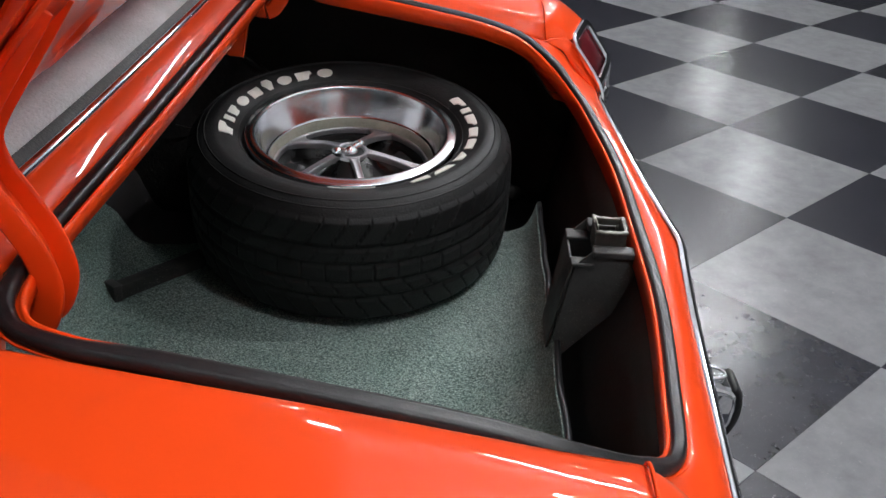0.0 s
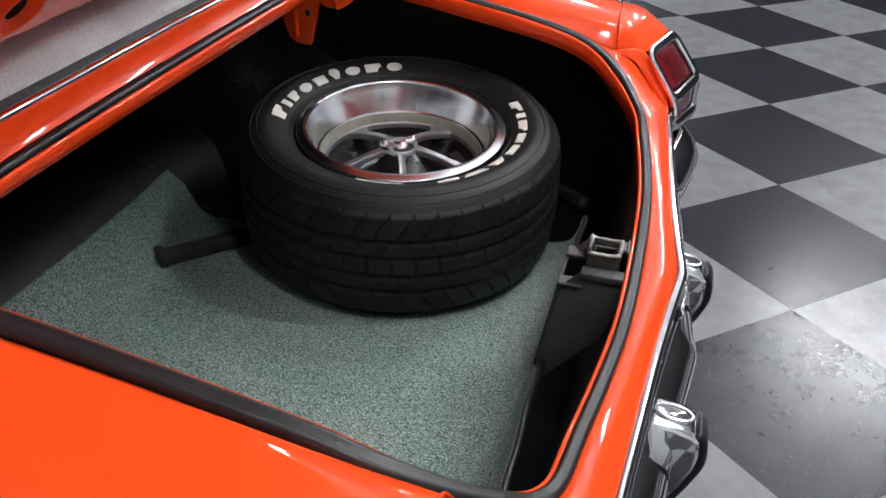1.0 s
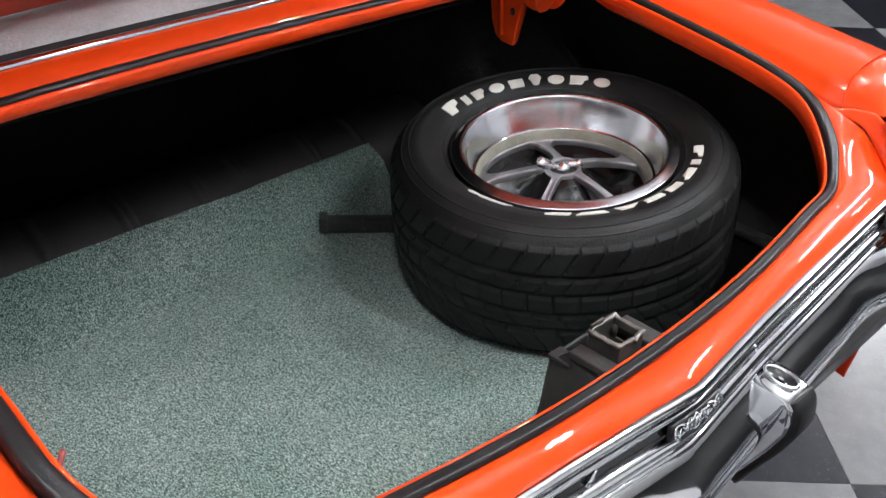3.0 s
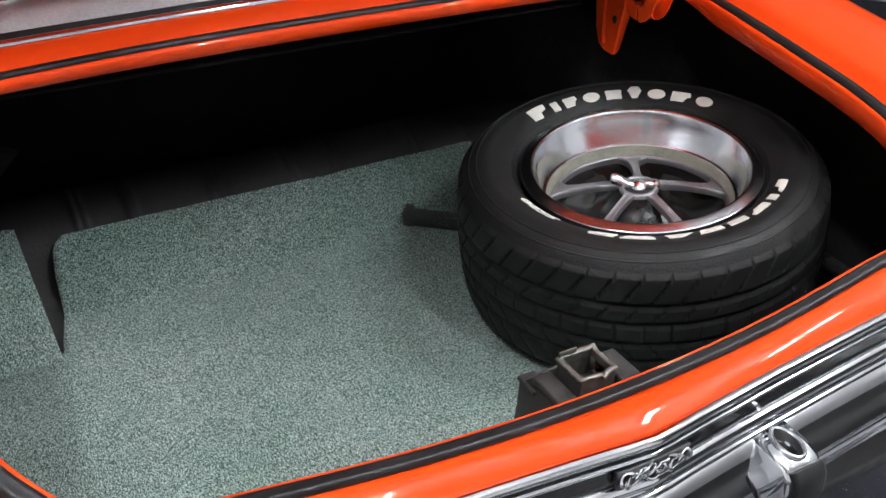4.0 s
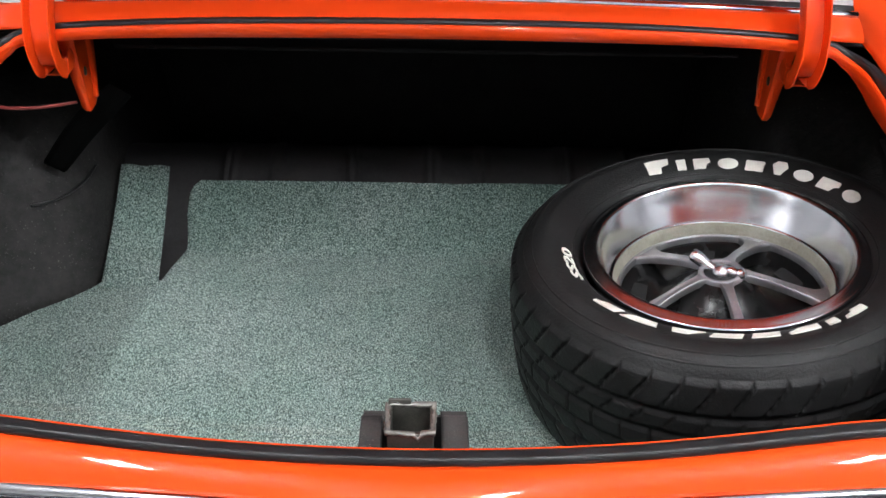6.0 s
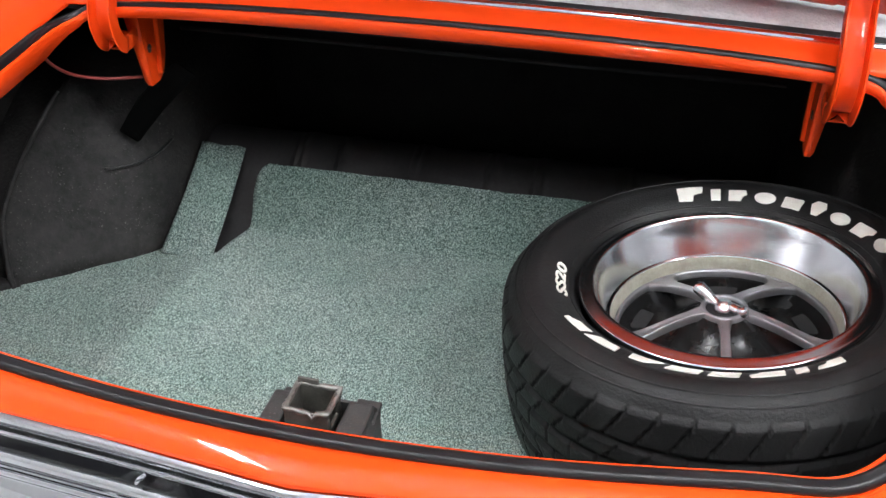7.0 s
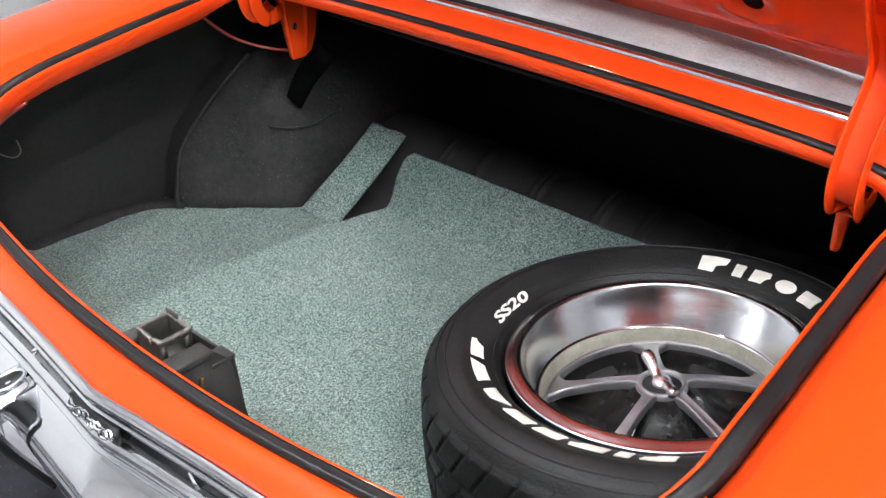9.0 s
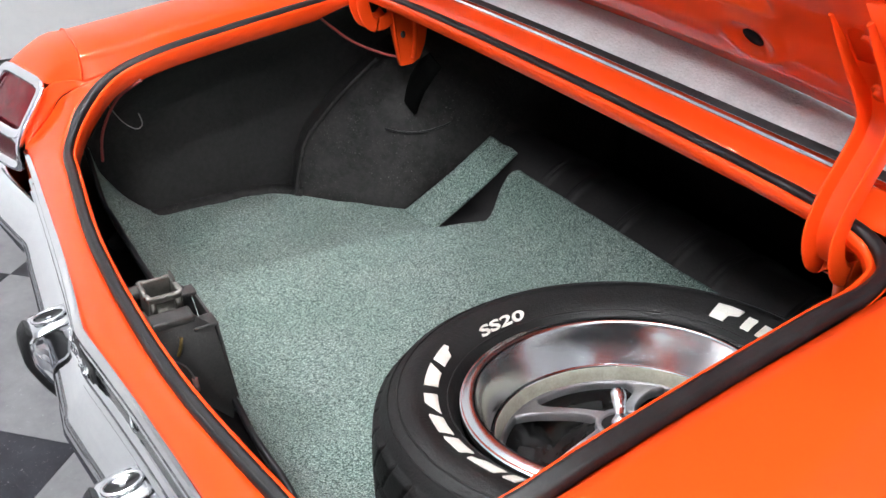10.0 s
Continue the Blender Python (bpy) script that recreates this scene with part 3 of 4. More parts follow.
def wheelhouse():
    rows = []
    spec = [(.575, .012, [(.90, .42), (.83, .436), (.795, .468), (.70, .556), (.628, .624), (.600, .672), (.598, .76), (.602, .95), (.605, 1.33)]),
            (.615, 0, [(.90, .425), (.838, .444), (.801, .474), (.712, .566), (.640, .632), (.606, .682), (.602, .78), (.606, .95), (.608, 1.33)]),
            (.67, 0, [(.90, .445), (.846, .458), (.810, .490), (.725, .580), (.650, .645), (.614, .70), (.606, .79), (.610, .95), (.612, 1.33)]),
            (.73, 0, [(.90, .48), (.85, .49), (.814, .514), (.735, .602), (.660, .665), (.624, .72), (.612, .80), (.614, .95), (.62, 1.33)]),
            (.80, 0, [(.90, .555), (.85, .562), (.804, .582), (.738, .645), (.670, .70), (.638, .75), (.626, .82), (.625, .97), (.63, 1.33)]),
            (.86, 0, [(.90, .63), (.85, .635), (.786, .642), (.74, .695), (.69, .745), (.662, .80), (.652, .86), (.648, .99), (.65, 1.33)]),
            (.91, 0, [(.90, .70), (.85, .702), (.772, .70), (.75, .745), (.72, .80), (.70, .85), (.69, .90), (.69, 1.0), (.69, 1.33)]),
            (.95, 0, [(.91, .82), (.87, .822), (.82, .83), (.80, .85), (.78, .88), (.77, .91), (.76, .95), (.76, 1.02), (.76, 1.33)])]
    for z, flare, pts in spec:
        line = spline([(x, y + (.055, .030, .003)[i] if i < 3 else y, z) for i, (x, y) in enumerate(pts)], 5)
        rows.append([p + Vector((.006 * noise.noise((p.x * 9, p.y * 9, p.z * 9)), .006 * noise.noise((p.x * 8 + 5, p.y * 9, p.z * 9)), .004 * noise.noise((p.x * 11, p.y * 11, 3)))) for p in line])
    return loft(rows)


sides("wheelhouse_cover", wheelhouse(), LINER, car, "black felt wheelhouse cover", thick=.004)
piping = sweep(spline([(.798, .462, .592), (.804, .466, .62), (.814, .484, .67), (.818, .505, .722), (.808, .572, .80), (.790, .632, .86), (.775, .672, .90)], 6), circle(.0055, 10))
sides("liner_piping", piping, LINER, car, "rolled black edge of the liner")
# shade in the felt's crease, drawn as a thin black tube
crease = sweep(spline([(.687, .642, .765), (.662, .664, .761), (.637, .696, .762), (.619, .731, .769), (.609, .771, .781)], 5), circle(.0024, 6))
sides("liner_crease_shade", crease, BLACK, car)
tip, root = Vector((-.6527, .688, .8176)), Vector((-.5081, .665, .9748))
across = (root - tip).cross(Vector((-.6, .75, -.35))).normalized()
rows = []
for k, w0, w1 in ((0, -.019, .017), (.03, -.022, .019), (.25, -.023, .022), (.5, -.023, .025), (.8, -.024, .024), (1, -.024, .016)):
    p = tip.lerp(root, k) + Vector((-.004, -.006, 0)) * math.sin(math.pi * k)
    rows.append([p + across * lerp(w0, w1, u) + Vector((.6, -.75, .35)) * .003 * math.sin(math.pi * u) for u in (0, .25, .5, .75, 1)])
part("liner_flap", loft(rows), LINER_STRIP, car, "loose strip of black liner", thick=.004)
hem = sweep(spline([(.76, .03, .60), (.83, .09, .592), (.866, .16, .592), (.868, .26, .594), (.862, .36, .592), (.85, .43, .592), (.80, .482, .592)], 6), circle(.019, 10, .85))
sides("liner_hem", hem, LINER, car, "folded lower edge of the liner")

# dark mat ledge in front of the carpet
def ledge():
    rows = []
    prof = spline([(0, .64, .580), (0, .785, .581), (0, .825, .592), (0, .85, .632), (0, .868, .668), (0, .895, .694), (0, .94, .716), (0, .99, .716), (0, 1.06, .68), (0, 1.15, .60)], 4)
    for i in range(431):
        x = lerp(-.86, .86, i / 430)
        rib = sum(math.exp(-((x - c) / .006) ** 2) for c in (-.405, -.39, -.31, -.30, -.155, -.14, .0, .015, .10, .115, .27, .285, .40))
        rows.append([(x, p.y - .003 * rib, p.z + .007 * rib * ease((p.y - .86) / .05)) for p in prof])
    return loft(rows)


part("front_ledge_mat", ledge(), MAT_GREY, car, "dark grey ribbed rubber mat", thick=.003)

# hinges: folded bracket with a black plug for its hole, gooseneck channel
def gooseneck():
    """A folded steel channel, open to the rear, that curls forward under the deck at its foot and flares where it is bolted to the lid."""
    line = spline([(0, .500, 1.352), (0, .520, 1.322), (0, .545, 1.285), (0, .565, 1.250), (0, .574, 1.224), (0, .568, 1.196), (0, .551, 1.166), (0, .535, 1.136), (0, .527, 1.106), (0, .529, 1.084), (0, .539, 1.062), (0, .554, 1.053), (0, .572, 1.053), (0, .588, 1.064)], 5)
    chan = [(-.0195, -.009), (-.0202, .012), (-.0188, .0155), (-.0168, .0155), (-.0152, .012), (-.0140, -.003), (.0140, -.003), (.0152, .012), (.0168, .0155), (.0188, .0155), (.0202, .012), (.0195, -.009), (.016, -.013), (-.016, -.013)]
    size = [1 + .22 * ease((p.z - 1.225) / .07) for p in line]
    return sweep([Vector((.5600, p.y, p.z)) for p in line], chan, up=Vector((0, -1, .2)), scale=size)


def hinge_bracket():
    m = Matrix.Translation((.536, 0, 0)) @ Matrix(((0, 0, 1, 0), (1, 0, 0, 0), (0, 1, 0, 0), (0, 0, 0, 1)))
    side = plate([(.585, 1.098), (.590, 1.05), (.603, .968), (.607, .961), (.630, .962), (.648, .972), (.660, 1.0), (.668, 1.05), (.672, 1.098)], .003, m, .001)
    rear = loft([[Vector((.536, .584, 1.098)), Vector((.562, .582, 1.098)), Vector((.562, .585, 1.098)), Vector((.536, .587, 1.098))], [Vector((.536, .589, 1.05)), Vector((.556, .588, 1.05)), Vector((.556, .591, 1.05)), Vector((.536, .592, 1.05))],
                 [Vector((.536, .602, .968)), Vector((.549, .602, .968)), Vector((.549, .605, .968)), Vector((.536, .605, .968))], [Vector((.537, .604, .961)), Vector((.545, .604, .961)), Vector((.545, .607, .961)), Vector((.537, .607, .961))]], True)
    swage = sweep(spline([(.5355, .632, .975), (.5355, .636, 1.01), (.5355, .638, 1.05), (.5355, .640, 1.09)], 5), circle(.006, 8))
    return join(side, rear, swage)


for s in (1, -1):
    mir = (lambda q: q) if s > 0 else mirrored
    h = part("trunk_hinge", mir(gooseneck()), RED, car, "orange-red gooseneck trunk hinge", bevel=.001)
    part("hinge_bracket", mir(hinge_bracket()), RED, h, "folded orange-red hinge bracket")
    # solid black plug; its colour stands for the shaded hole
    part("bracket_hole_shade", mir(sweep([Vector((.5345, .6085, 1.027)), Vector((.5405, .6085, 1.027))], circle(.0055, 14, 1.35))), BLACK, h, "black plug for the shade in the bracket hole")
    part("hinge_strap", mir(sweep([Vector((.571, .535, 1.292)), Vector((.571, .475, 1.365))], [(-.026, -.004), (.030, -.004), (.030, .001), (-.026, .001)], up=Vector((0, -1, .2)))), RED, h)
    for y, z in ((.552, 1.262), (.513, 1.325)):
        n = Vector((0, -.77, -.64))
        part("hinge_bolt", mir(join(sweep([Vector((.569, y, z)), Vector((.569, y, z)) + n * .003], circle(.0115, 20)), sweep([Vector((.569, y, z)), Vector((.569, y, z)) + n * .008], circle(.0075, 6)))), RED, h)
part("torsion_rod", sweep([Vector((-.5, .66, 1.05)), Vector((.5, .67, 1.045))], circle(.004, 8)), MATT_BLACK, car)

# lid, standing open
LID = Matrix.Translation((0, .648, 1.184)) @ Matrix(((1, 0, 0, 0), (0, -.643, .766, 0), (0, .766, .643, 0), (0, 0, 0, 1)))


def lid_at(x, v, w):
    p = LID @ Vector((x, v, w))
    p.z += .020 * (1 - (x / .5) ** 2) * ease((.14 - v) / .14)
    return p


def lid_skin():
    rows = []
    for j in range(25):
        v = j / 24
        rows.append([lid_at(lerp(-.62, .62, i / 16) * (1 - .03 * v ** 4), -.006 + v * .76, .006 + .03 * math.sin(math.pi * v ** .7) * (1 - .5 * (2 * i / 16 - 1) ** 2)) for i in range(17)])
    return loft(rows)


lid = part("trunk_lid", lid_skin(), RED, car, "open orange-red trunk lid", thick=.002)


def lid_inner():
    """The pressed inner panel: a low hem, a raised frame, dished bays."""
    xs = [i / 120 * 1.24 - .62 for i in range(121)]
    rows = []
    for j in range(151):
        v = -.006 + j / 150 * .752
        row = []
        for x in xs:
            edge = min(v - .046, .70 - v, .60 - abs(x))
            w = lerp(.003, -.010, min(1, max(0, (v + .006) / .050))) - .010 * ease(edge / .030)
            bay = min(v - .185, .60 - v, .455 - abs(x), abs(x) - .07)
            w += .022 * ease(bay / .03)
            dimple = math.hypot(abs(x) - .394, v - .129)
            w += .006 * math.exp(-(dimple / .026) ** 2) - .004 * math.exp(-((dimple - .036) / .010) ** 2)
            w += .008 * ease((.028 - abs(abs(x) - .569)) / .012) * ease((.22 - v) / .03)
            row.append(lid_at(x, v, w))
        rows.append(row)
    return loft(rows)


part("lid_inner_panel", lid_inner(), RED, lid, "pressed inner panel of the lid", thick=.0015)
for s in (-1, 1):
    # no opening is cut: a black plug gives the hole its shade
    part("lid_hole_shade", sweep([LID @ Vector((s * .394, .129, -.0165)), LID @ Vector((s * .394, .129, .0))], circle(.0145, 20)), MATT_BLACK, lid, "black plug for the shade in an access hole")

# latch bracket at the rear edge
m_x = Matrix(((0, 0, 1, 0), (1, 0, 0, 0), (0, 1, 0, 0), (0, 0, 0, 1)))
cheek = [(-.105, .890), (-.03, .893), (-.006, .868), (.014, .745), (.004, .705), (-.035, .75), (-.07, .79)]
latch = part("latch_bracket", join(plate(cheek, .004, Matrix.Translation((-.062, 0, 0)) @ m_x, .001), plate(cheek, .004, Matrix.Translation((.043, 0, 0)) @ m_x, .001),
                                   plate([(-.062, 0), (.047, 0), (.034, .155), (-.049, .155)], .004, Matrix.Translation((0, -.004, .868)) @ Euler((radians(-82), 0, 0)).to_matrix().to_4x4(), .001)), BRACKET, car, "dusty black latch bracket")
for x0, x1 in ((-.066, -.042), (.020, .049)):
    part("bracket_ear", join(box(x0, x1, -.10, -.03, .884, .895, None, .003), box(x0, x1, -.034, 0, .868, .874, Matrix.Translation((0, 0, .0)), .002)), BRACKET, latch)
frame_box = join(box(-.036, -.032, -.078, -.036, .876, .914, bevel=.0012), box(.008, .012, -.078, -.036, .876, .886, bevel=.0012), box(.008, .012, -.078, -.036, .903, .914, bevel=.0012), box(.008, .012, -.078, -.070, .884, .905), box(.008, .012, -.044, -.036, .884, .905), box(-.036, -.012, -.0375, -.0345, .908, .922, bevel=.001), box(-.036, .012, -.080, -.076, .876, .912, bevel=.0012),
                 box(-.036, .012, -.038, -.034, .876, .914, bevel=.0012), box(-.036, .012, -.078, -.036, .874, .878))
part("striker_box", frame_box, STEEL, latch, "worn grey steel striker box")
# the rim is beaten and dented, with a notch in its rear edge
dent = random.Random(5)
corners = [(-.0355, -.0785), (.0115, -.0785), (.0125, -.036), (-.0365, -.036)]
lip_path, lip_size = [], []
for k in range(4):
    (ax, ay), (bx, by) = corners[k], corners[(k + 1) % 4]
    for n in range(9):
        f = n / 9
        notch = math.exp(-((f - .66) / .07) ** 2) * .006 if k == 0 else 0
        bow = math.sin(math.pi * f) * .0012
        lip_path.append(Vector((ax + (bx - ax) * f + dent.uniform(-.0005, .0005), ay + (by - ay) * f + dent.uniform(-.0005, .0005), .9135 + (.002 if k == 2 else 0) - bow - notch + dent.uniform(-.0007, .0007))))
        lip_size.append(dent.uniform(.8, 1.25) * (1.15 if n == 0 else 1))
part("striker_rim", sweep(lip_path, [(-.0026, -.0022), (.0026, -.0022), (.0030, .0002), (.0018, .0018), (-.0018, .0018), (-.0030, .0002)], closed=True, scale=lip_size), STEEL_RIM, latch, "rubbed and dented bare steel edge")
part("striker_pin", join(sweep([Vector((-.001, -.066, .876)), Vector((-.001, -.066, .906))], circle(.0024, 8)), sweep([Vector((-.001, -.066, .9045)), Vector((-.001, -.066, .9105))], circle(.0042, 10))), STEEL_RIM, latch, "bare steel striker pin")
part("latch_arm", box(.010, .05, -.100, -.086, .892, .898, None, .002), STEEL, latch)

# wiring
sides_w = [((-.645, .47, 1.06), (-.664, .515, 1.02), (-.655, .56, .985), (-.615, .60, .968), (-.56, .615, .972)), ((-.615, .10, .995), (-.66, .06, .95), (-.69, .03, .88), (-.69, .02, .82))]
for pts in sides_w:
    part("wire", sweep(spline(pts, 6), circle(.0030, 8)), WIRE_RED, car, "dull red wire")
part("wire", sweep(spline([(-.72, .045, .95), (-.735, .06, .91), (-.735, .08, .875), (-.72, .10, .862), (-.705, .11, .875), (-.70, .105, .90)], 6), circle(.0012, 6)), WIRE_WHITE, car, "thin pale wire loop")
part("wire", sweep(spline([(.050, -.095, .845), (.055, -.071, .839), (.056, -.056, .826), (.055, -.048, .812), (.054, -.044, .797)], 6), circle(.0014, 6)), WIRE_WHITE, car, "thin pale wire")
part("wire_connector", sweep([Vector((.054, -.044, .799)), Vector((.053, -.042, .778))], circle(.0042, 10)), WIRE_SLEEVE, car, "dull pink wire sleeve")
part("brass_clip", sweep(spline([(.052, -.053, .868), (.054, -.055, .860), (.053, -.056, .854), (.054, -.061, .842)], 4), circle(.0026, 6)), BRASS, car, "tarnished brass clip")

# wheels that carry the car
for s in (-1, 1):
    w = part("wheel", lathe([(.0, -.05), (.19, -.05), (.19, .05), (.0, .05)], 32), SPOKE, car, "road wheel under the quarter panel")
    w.matrix_world = pose(s * .76, 1.02, .312, 0, 90, 0)
    part("tyre", lathe([(.19, -.09), (.25, -.105), (.30, -.09), (.312, -.06), (.312, .06), (.30, .09), (.25, .105), (.19, .09)], 48), TYRE, w)

# ---- carpet ----
def carpet_mesh():
    prof = [(.010, .722), (.016, .69), (.030, .652), (.062, .617), (.105, .597), (.15, .586), (.21, .583), (.3, .582), (.4, .581), (.5, .580), (.6, .580), (.672, .580)]
    up = [(.672, .580), (.73, .579), (.775, .578), (.80, .583), (.82, .600), (.84, .633), (.858, .666), (.872, .690)]

    def z_of(x, y, z):
        z += .008 + .004 * noise.noise((x * 7, y * 7, 1)) + .002 * noise.noise((x * 19, y * 19, 4)) + .0030 * noise.noise((x * 5 + y * 4, y * 21, 7)) * ease((y - .12) / .1) * ease((.78 - y) / .1)
        z += .085 * ease((-.66 - x) / .12) * ease((.16 - y) / .15)
        z += .012 * math.exp(-((x - .05 - .5 * (y - .1)) / .05) ** 2) * ease((.3 - y) / .15)
        return z

    right = lambda y: table(y, [(0, .42), (.06, .50), (.1, .55), (.3, .60), (.5, .50), (.672, .44), (.80, .435), (.85, .425), (.873, .40)])
    left = lambda y: table(y, [(0, -.775), (.05, -.82), (.12, -.866), (.672, -.866)])
    notch = lambda y: table(y, [(.672, -.492), (.70, -.487), (.74, -.479), (.79, -.469), (.84, -.467), (.86, -.461), (.868, -.451), (.873, -.435)])
    wide, n, m = 34, 76, 0
    verts, faces, last = [], [], None
    low = spline([(0, y, z) for y, z in prof], 4)
    for k, q in enumerate(low + spline([(0, y, z) for y, z in up], 4)[1:]):
        xs = [lerp(left(q.y), notch(q.y), i / wide) for i in range(wide)] if k < len(low) else []
        xs += [lerp(notch(q.y), right(q.y), i / n) for i in range(n + 1)]
        rear = .006 * ease((.1 - q.y) / .08)
        row = list(range(len(verts), len(verts) + len(xs)))
        lean = ease((q.y - .76) / .10)
        verts += [(x, q.y - .028 * lean * ease((.42 - x) / .3) + .003 * noise.noise((x * 6, 2, q.y * 3)) + rear * noise.noise((x * 9, 5, 0)), z_of(x, q.y, q.z) + .015 * lean * ease((.42 - x) / .3) + rear * noise.noise((x * 7, 8, 1))) for x in xs]
        if last:
            a = last[len(last) - len(row):]
            faces += [(a[i], a[i + 1], row[i + 1], row[i]) for i in range(len(row) - 1)]
        last = row
    ramp_l, ramp_r = ((-.586, .640, .594), (-.586, .668, .610), (-.588, .77, .664), (-.592, .874, .727)), ((-.497, .655, .589), (-.497, .668, .593), (-.504, .78, .650), (-.511, .889, .717))
    slope = [[(lerp(a.x - .008, b.x, i / 10), lerp(a.y, b.y, i / 10), lerp(a.z, b.z, i / 10) + .002 * math.sin(i)) for i in range(11)] for a, b in zip(spline(ramp_l, 8), spline(ramp_r, 8))]
    return join((verts, faces), loft(slope))


carpet = part("trunk_carpet", carpet_mesh(), CARPET, None, thick=.007)
tagged(carpet, "worn green loop-pile carpet lining the trunk floor", "carpet")
rear_edge = [carpet.data.vertices[i].co + Vector((0, -.003, .001)) for i in range(0, 111, 2)]
part("binding", sweep(rear_edge, circle(.0052, 8)), BLACK, carpet, "dark bound edge")

# ---- spare wheel ----
AXIS = Vector((-.124, -.008, 1)).normalized()
side = Vector((1, 0, 0)) - AXIS * AXIS.x
side.normalize()
fwd = AXIS.cross(side)
W = .262
TOP = Vector((.4267, .3773, .884))
spare_m = Matrix.Translation(TOP - AXIS * W) @ Matrix((side, fwd, AXIS)).transposed().to_4x4()
spare = thing("spare_wheel", "spare wheel with white-lettered tyre lying flat on the carpet", "wheel", spare_m)


def tyre_mesh():
    n = 1104
    prof = spline([(.198, W - .045, 0), (.204, W - .031, 0), (.2105, W - .0215, 0), (.219, W - .0140, 0), (.230, W - .008, 0), (.244, W - .003, 0), (.257, W, 0), (.273, W - .004, 0), (.287, W - .0125, 0), (.298, W - .026, 0)], 4)
    side_up = [(p.x, p.y) for p in prof]
    tread = [(.3025 + .010 * math.sin(math.pi * (i + .5) / 60) ** .45, W - .030 - (W - .060) * i / 59) for i in range(60)]
    side_dn = [(r, W - z) for r, z in side_up[::-1]]
    m = len(side_up) + 60 + len(side_dn)
    verts, faces = [], []
    pitch = 46
    for i in range(n):
        a = 2 * math.pi * i / n
        ca, sa = math.cos(a), math.sin(a)
        k = a / (2 * math.pi) * pitch
        for j, (r, z) in enumerate(side_up + tread + side_dn):
            jt = j - len(side_up)
            if 0 <= jt < 60:
                d = 0.0
                for c in (14, 24, 35, 45):
                    if abs(jt - c) < 1.1:
                        d = .004
                lane = 0 if jt < 14 else 1 if jt < 24 else 2 if jt < 35 else 3 if jt < 45 else 4
                slant = (.55, .7, 0, -.7, -.55)[lane] * (jt - 30) / 10 + (.0, .5, .25, .5, .0)[lane]
                ph = (k + slant) % 1
                if ph < (.075 if lane in (0, 4) else .06):
                    d = max(d, .0045)
                r -= d
            verts.append((r * ca, r * sa, z))
        b, c = i * m, ((i + 1) % n) * m
        for j in range(m - 1):
            faces.append((b + j, c + j, c + j + 1, b + j + 1))
    return verts, faces


tyre = part("tyre", tyre_mesh(), TYRE, spare, "black tyre with raised white lettering")
for r, z in ((.2125, W - .0192), (.2865, W - .0118), (.2735, W - .0038)):
    part("sidewall_rib", lathe([(r - .0014, z - .001), (r - .0006, z + .0012), (r + .0006, z + .0012), (r + .0014, z - .001)], 120), TYRE, tyre)

# plain white shapes for the maker's words, read round the tyre
def sidewall(r, a, lift=.0012):
    z = table(r, [(.204, W - .031), (.2105, W - .0215), (.219, W - .014), (.230, W - .008), (.244, W - .003), (.257, W), (.273, W - .003)])
    return Vector((r * math.cos(a), r * math.sin(a), z + lift))


def letter(shape, a0, width, r0, height, slant):
    """A raised shape of (u, v) pairs, u along the tyre, v outwards from the wheel's middle."""
    mu, mv = (sum(q[k] for q in shape) / len(shape) for k in (0, 1))

    def at(u, v, lift):
        r = r0 + v * height
        return sidewall(r, a0 - (u * width + slant * (v - .5) * height) / r0, lift)

    edge = []
    for (u, v), (u2, v2) in zip(shape, shape[1:] + shape[:1]):
        edge += [(lerp(u, u2, k / 3), lerp(v, v2, k / 3)) for k in range(3)]
    rings = [[at(u, v, -.003) for u, v in edge]]
    rings += [[at(lerp(mu, u, k), lerp(mv, v, k), h) for u, v in edge] for k, h in ((1, .0012), (.96, .0020), (.66, .0021), (.33, .0021), (.02, .0021))]
    return loft(rings, True)


SLAB = [(0, .06), (.06, 0), (.5, .02), (.94, 0), (1, .06), (.98, .5), (1, .94), (.94, 1), (.5, .98), (.06, 1), (0, .94), (.02, .5)]
ROUND = [(.5 + .5 * math.cos(t * math.pi / 8), .5 + .5 * math.sin(t * math.pi / 8)) for t in range(16)]
FLAG = [(0, .05), (.55, 0), (.62, .40), (.95, .55), (1, .95), (.5, 1), (.04, .96)]
STUB = [(0, 0), (.70, .03), (.82, .45), (1, .62), (.92, 1), (0, .96)]
WEDGE = [(0, 0), (1, 0), (.78, 1), (.34, 1)]
FAN = [(.20, 0), (.84, 0), (1, 1), (0, 1)]
TALL = [(.30, .02), (.72, .02), (1, .62), (.78, 1), (.24, 1), (0, .66)]


def word(shapes, start, end, r0, size, slant):
    """Shapes spread clockwise over the sidewall from one angle to the other."""
    span = radians(start - end) * r0
    gap = (span - sum(w for _, w, _ in shapes) * size) / (len(shapes) - 1)
    a = radians(start)
    for shape, w, h in shapes:
        part("letter_shape", letter(shape, a, w * size, r0 - size / 2, size * h, slant), WHITE, tyre, "plain raised white letter shape", smooth=False)
        a -= (w * size + gap) / r0


word([(FLAG, 1.55, 1.05), (SLAB, .58, .8), (STUB, 1.05, .78), (ROUND, 1.25, .78), (SLAB, 1.15, .74), (TALL, .95, 1.0), (ROUND, 1.25, .78), (STUB, 1.35, .78), (ROUND, 1.25, .78)], 106.5, 17, .2335, .025, .0)
word([(FLAG, 1.45, .68), (SLAB, .62, .68), (STUB, 1.6, .68), (SLAB, 1.35, .68), (SLAB, 1.5, .68), (WEDGE, 1.7, .68), (FAN, 2.0, .68), (STUB, 1.55, .68)], -54.5, -147, .2365, .025, .3)

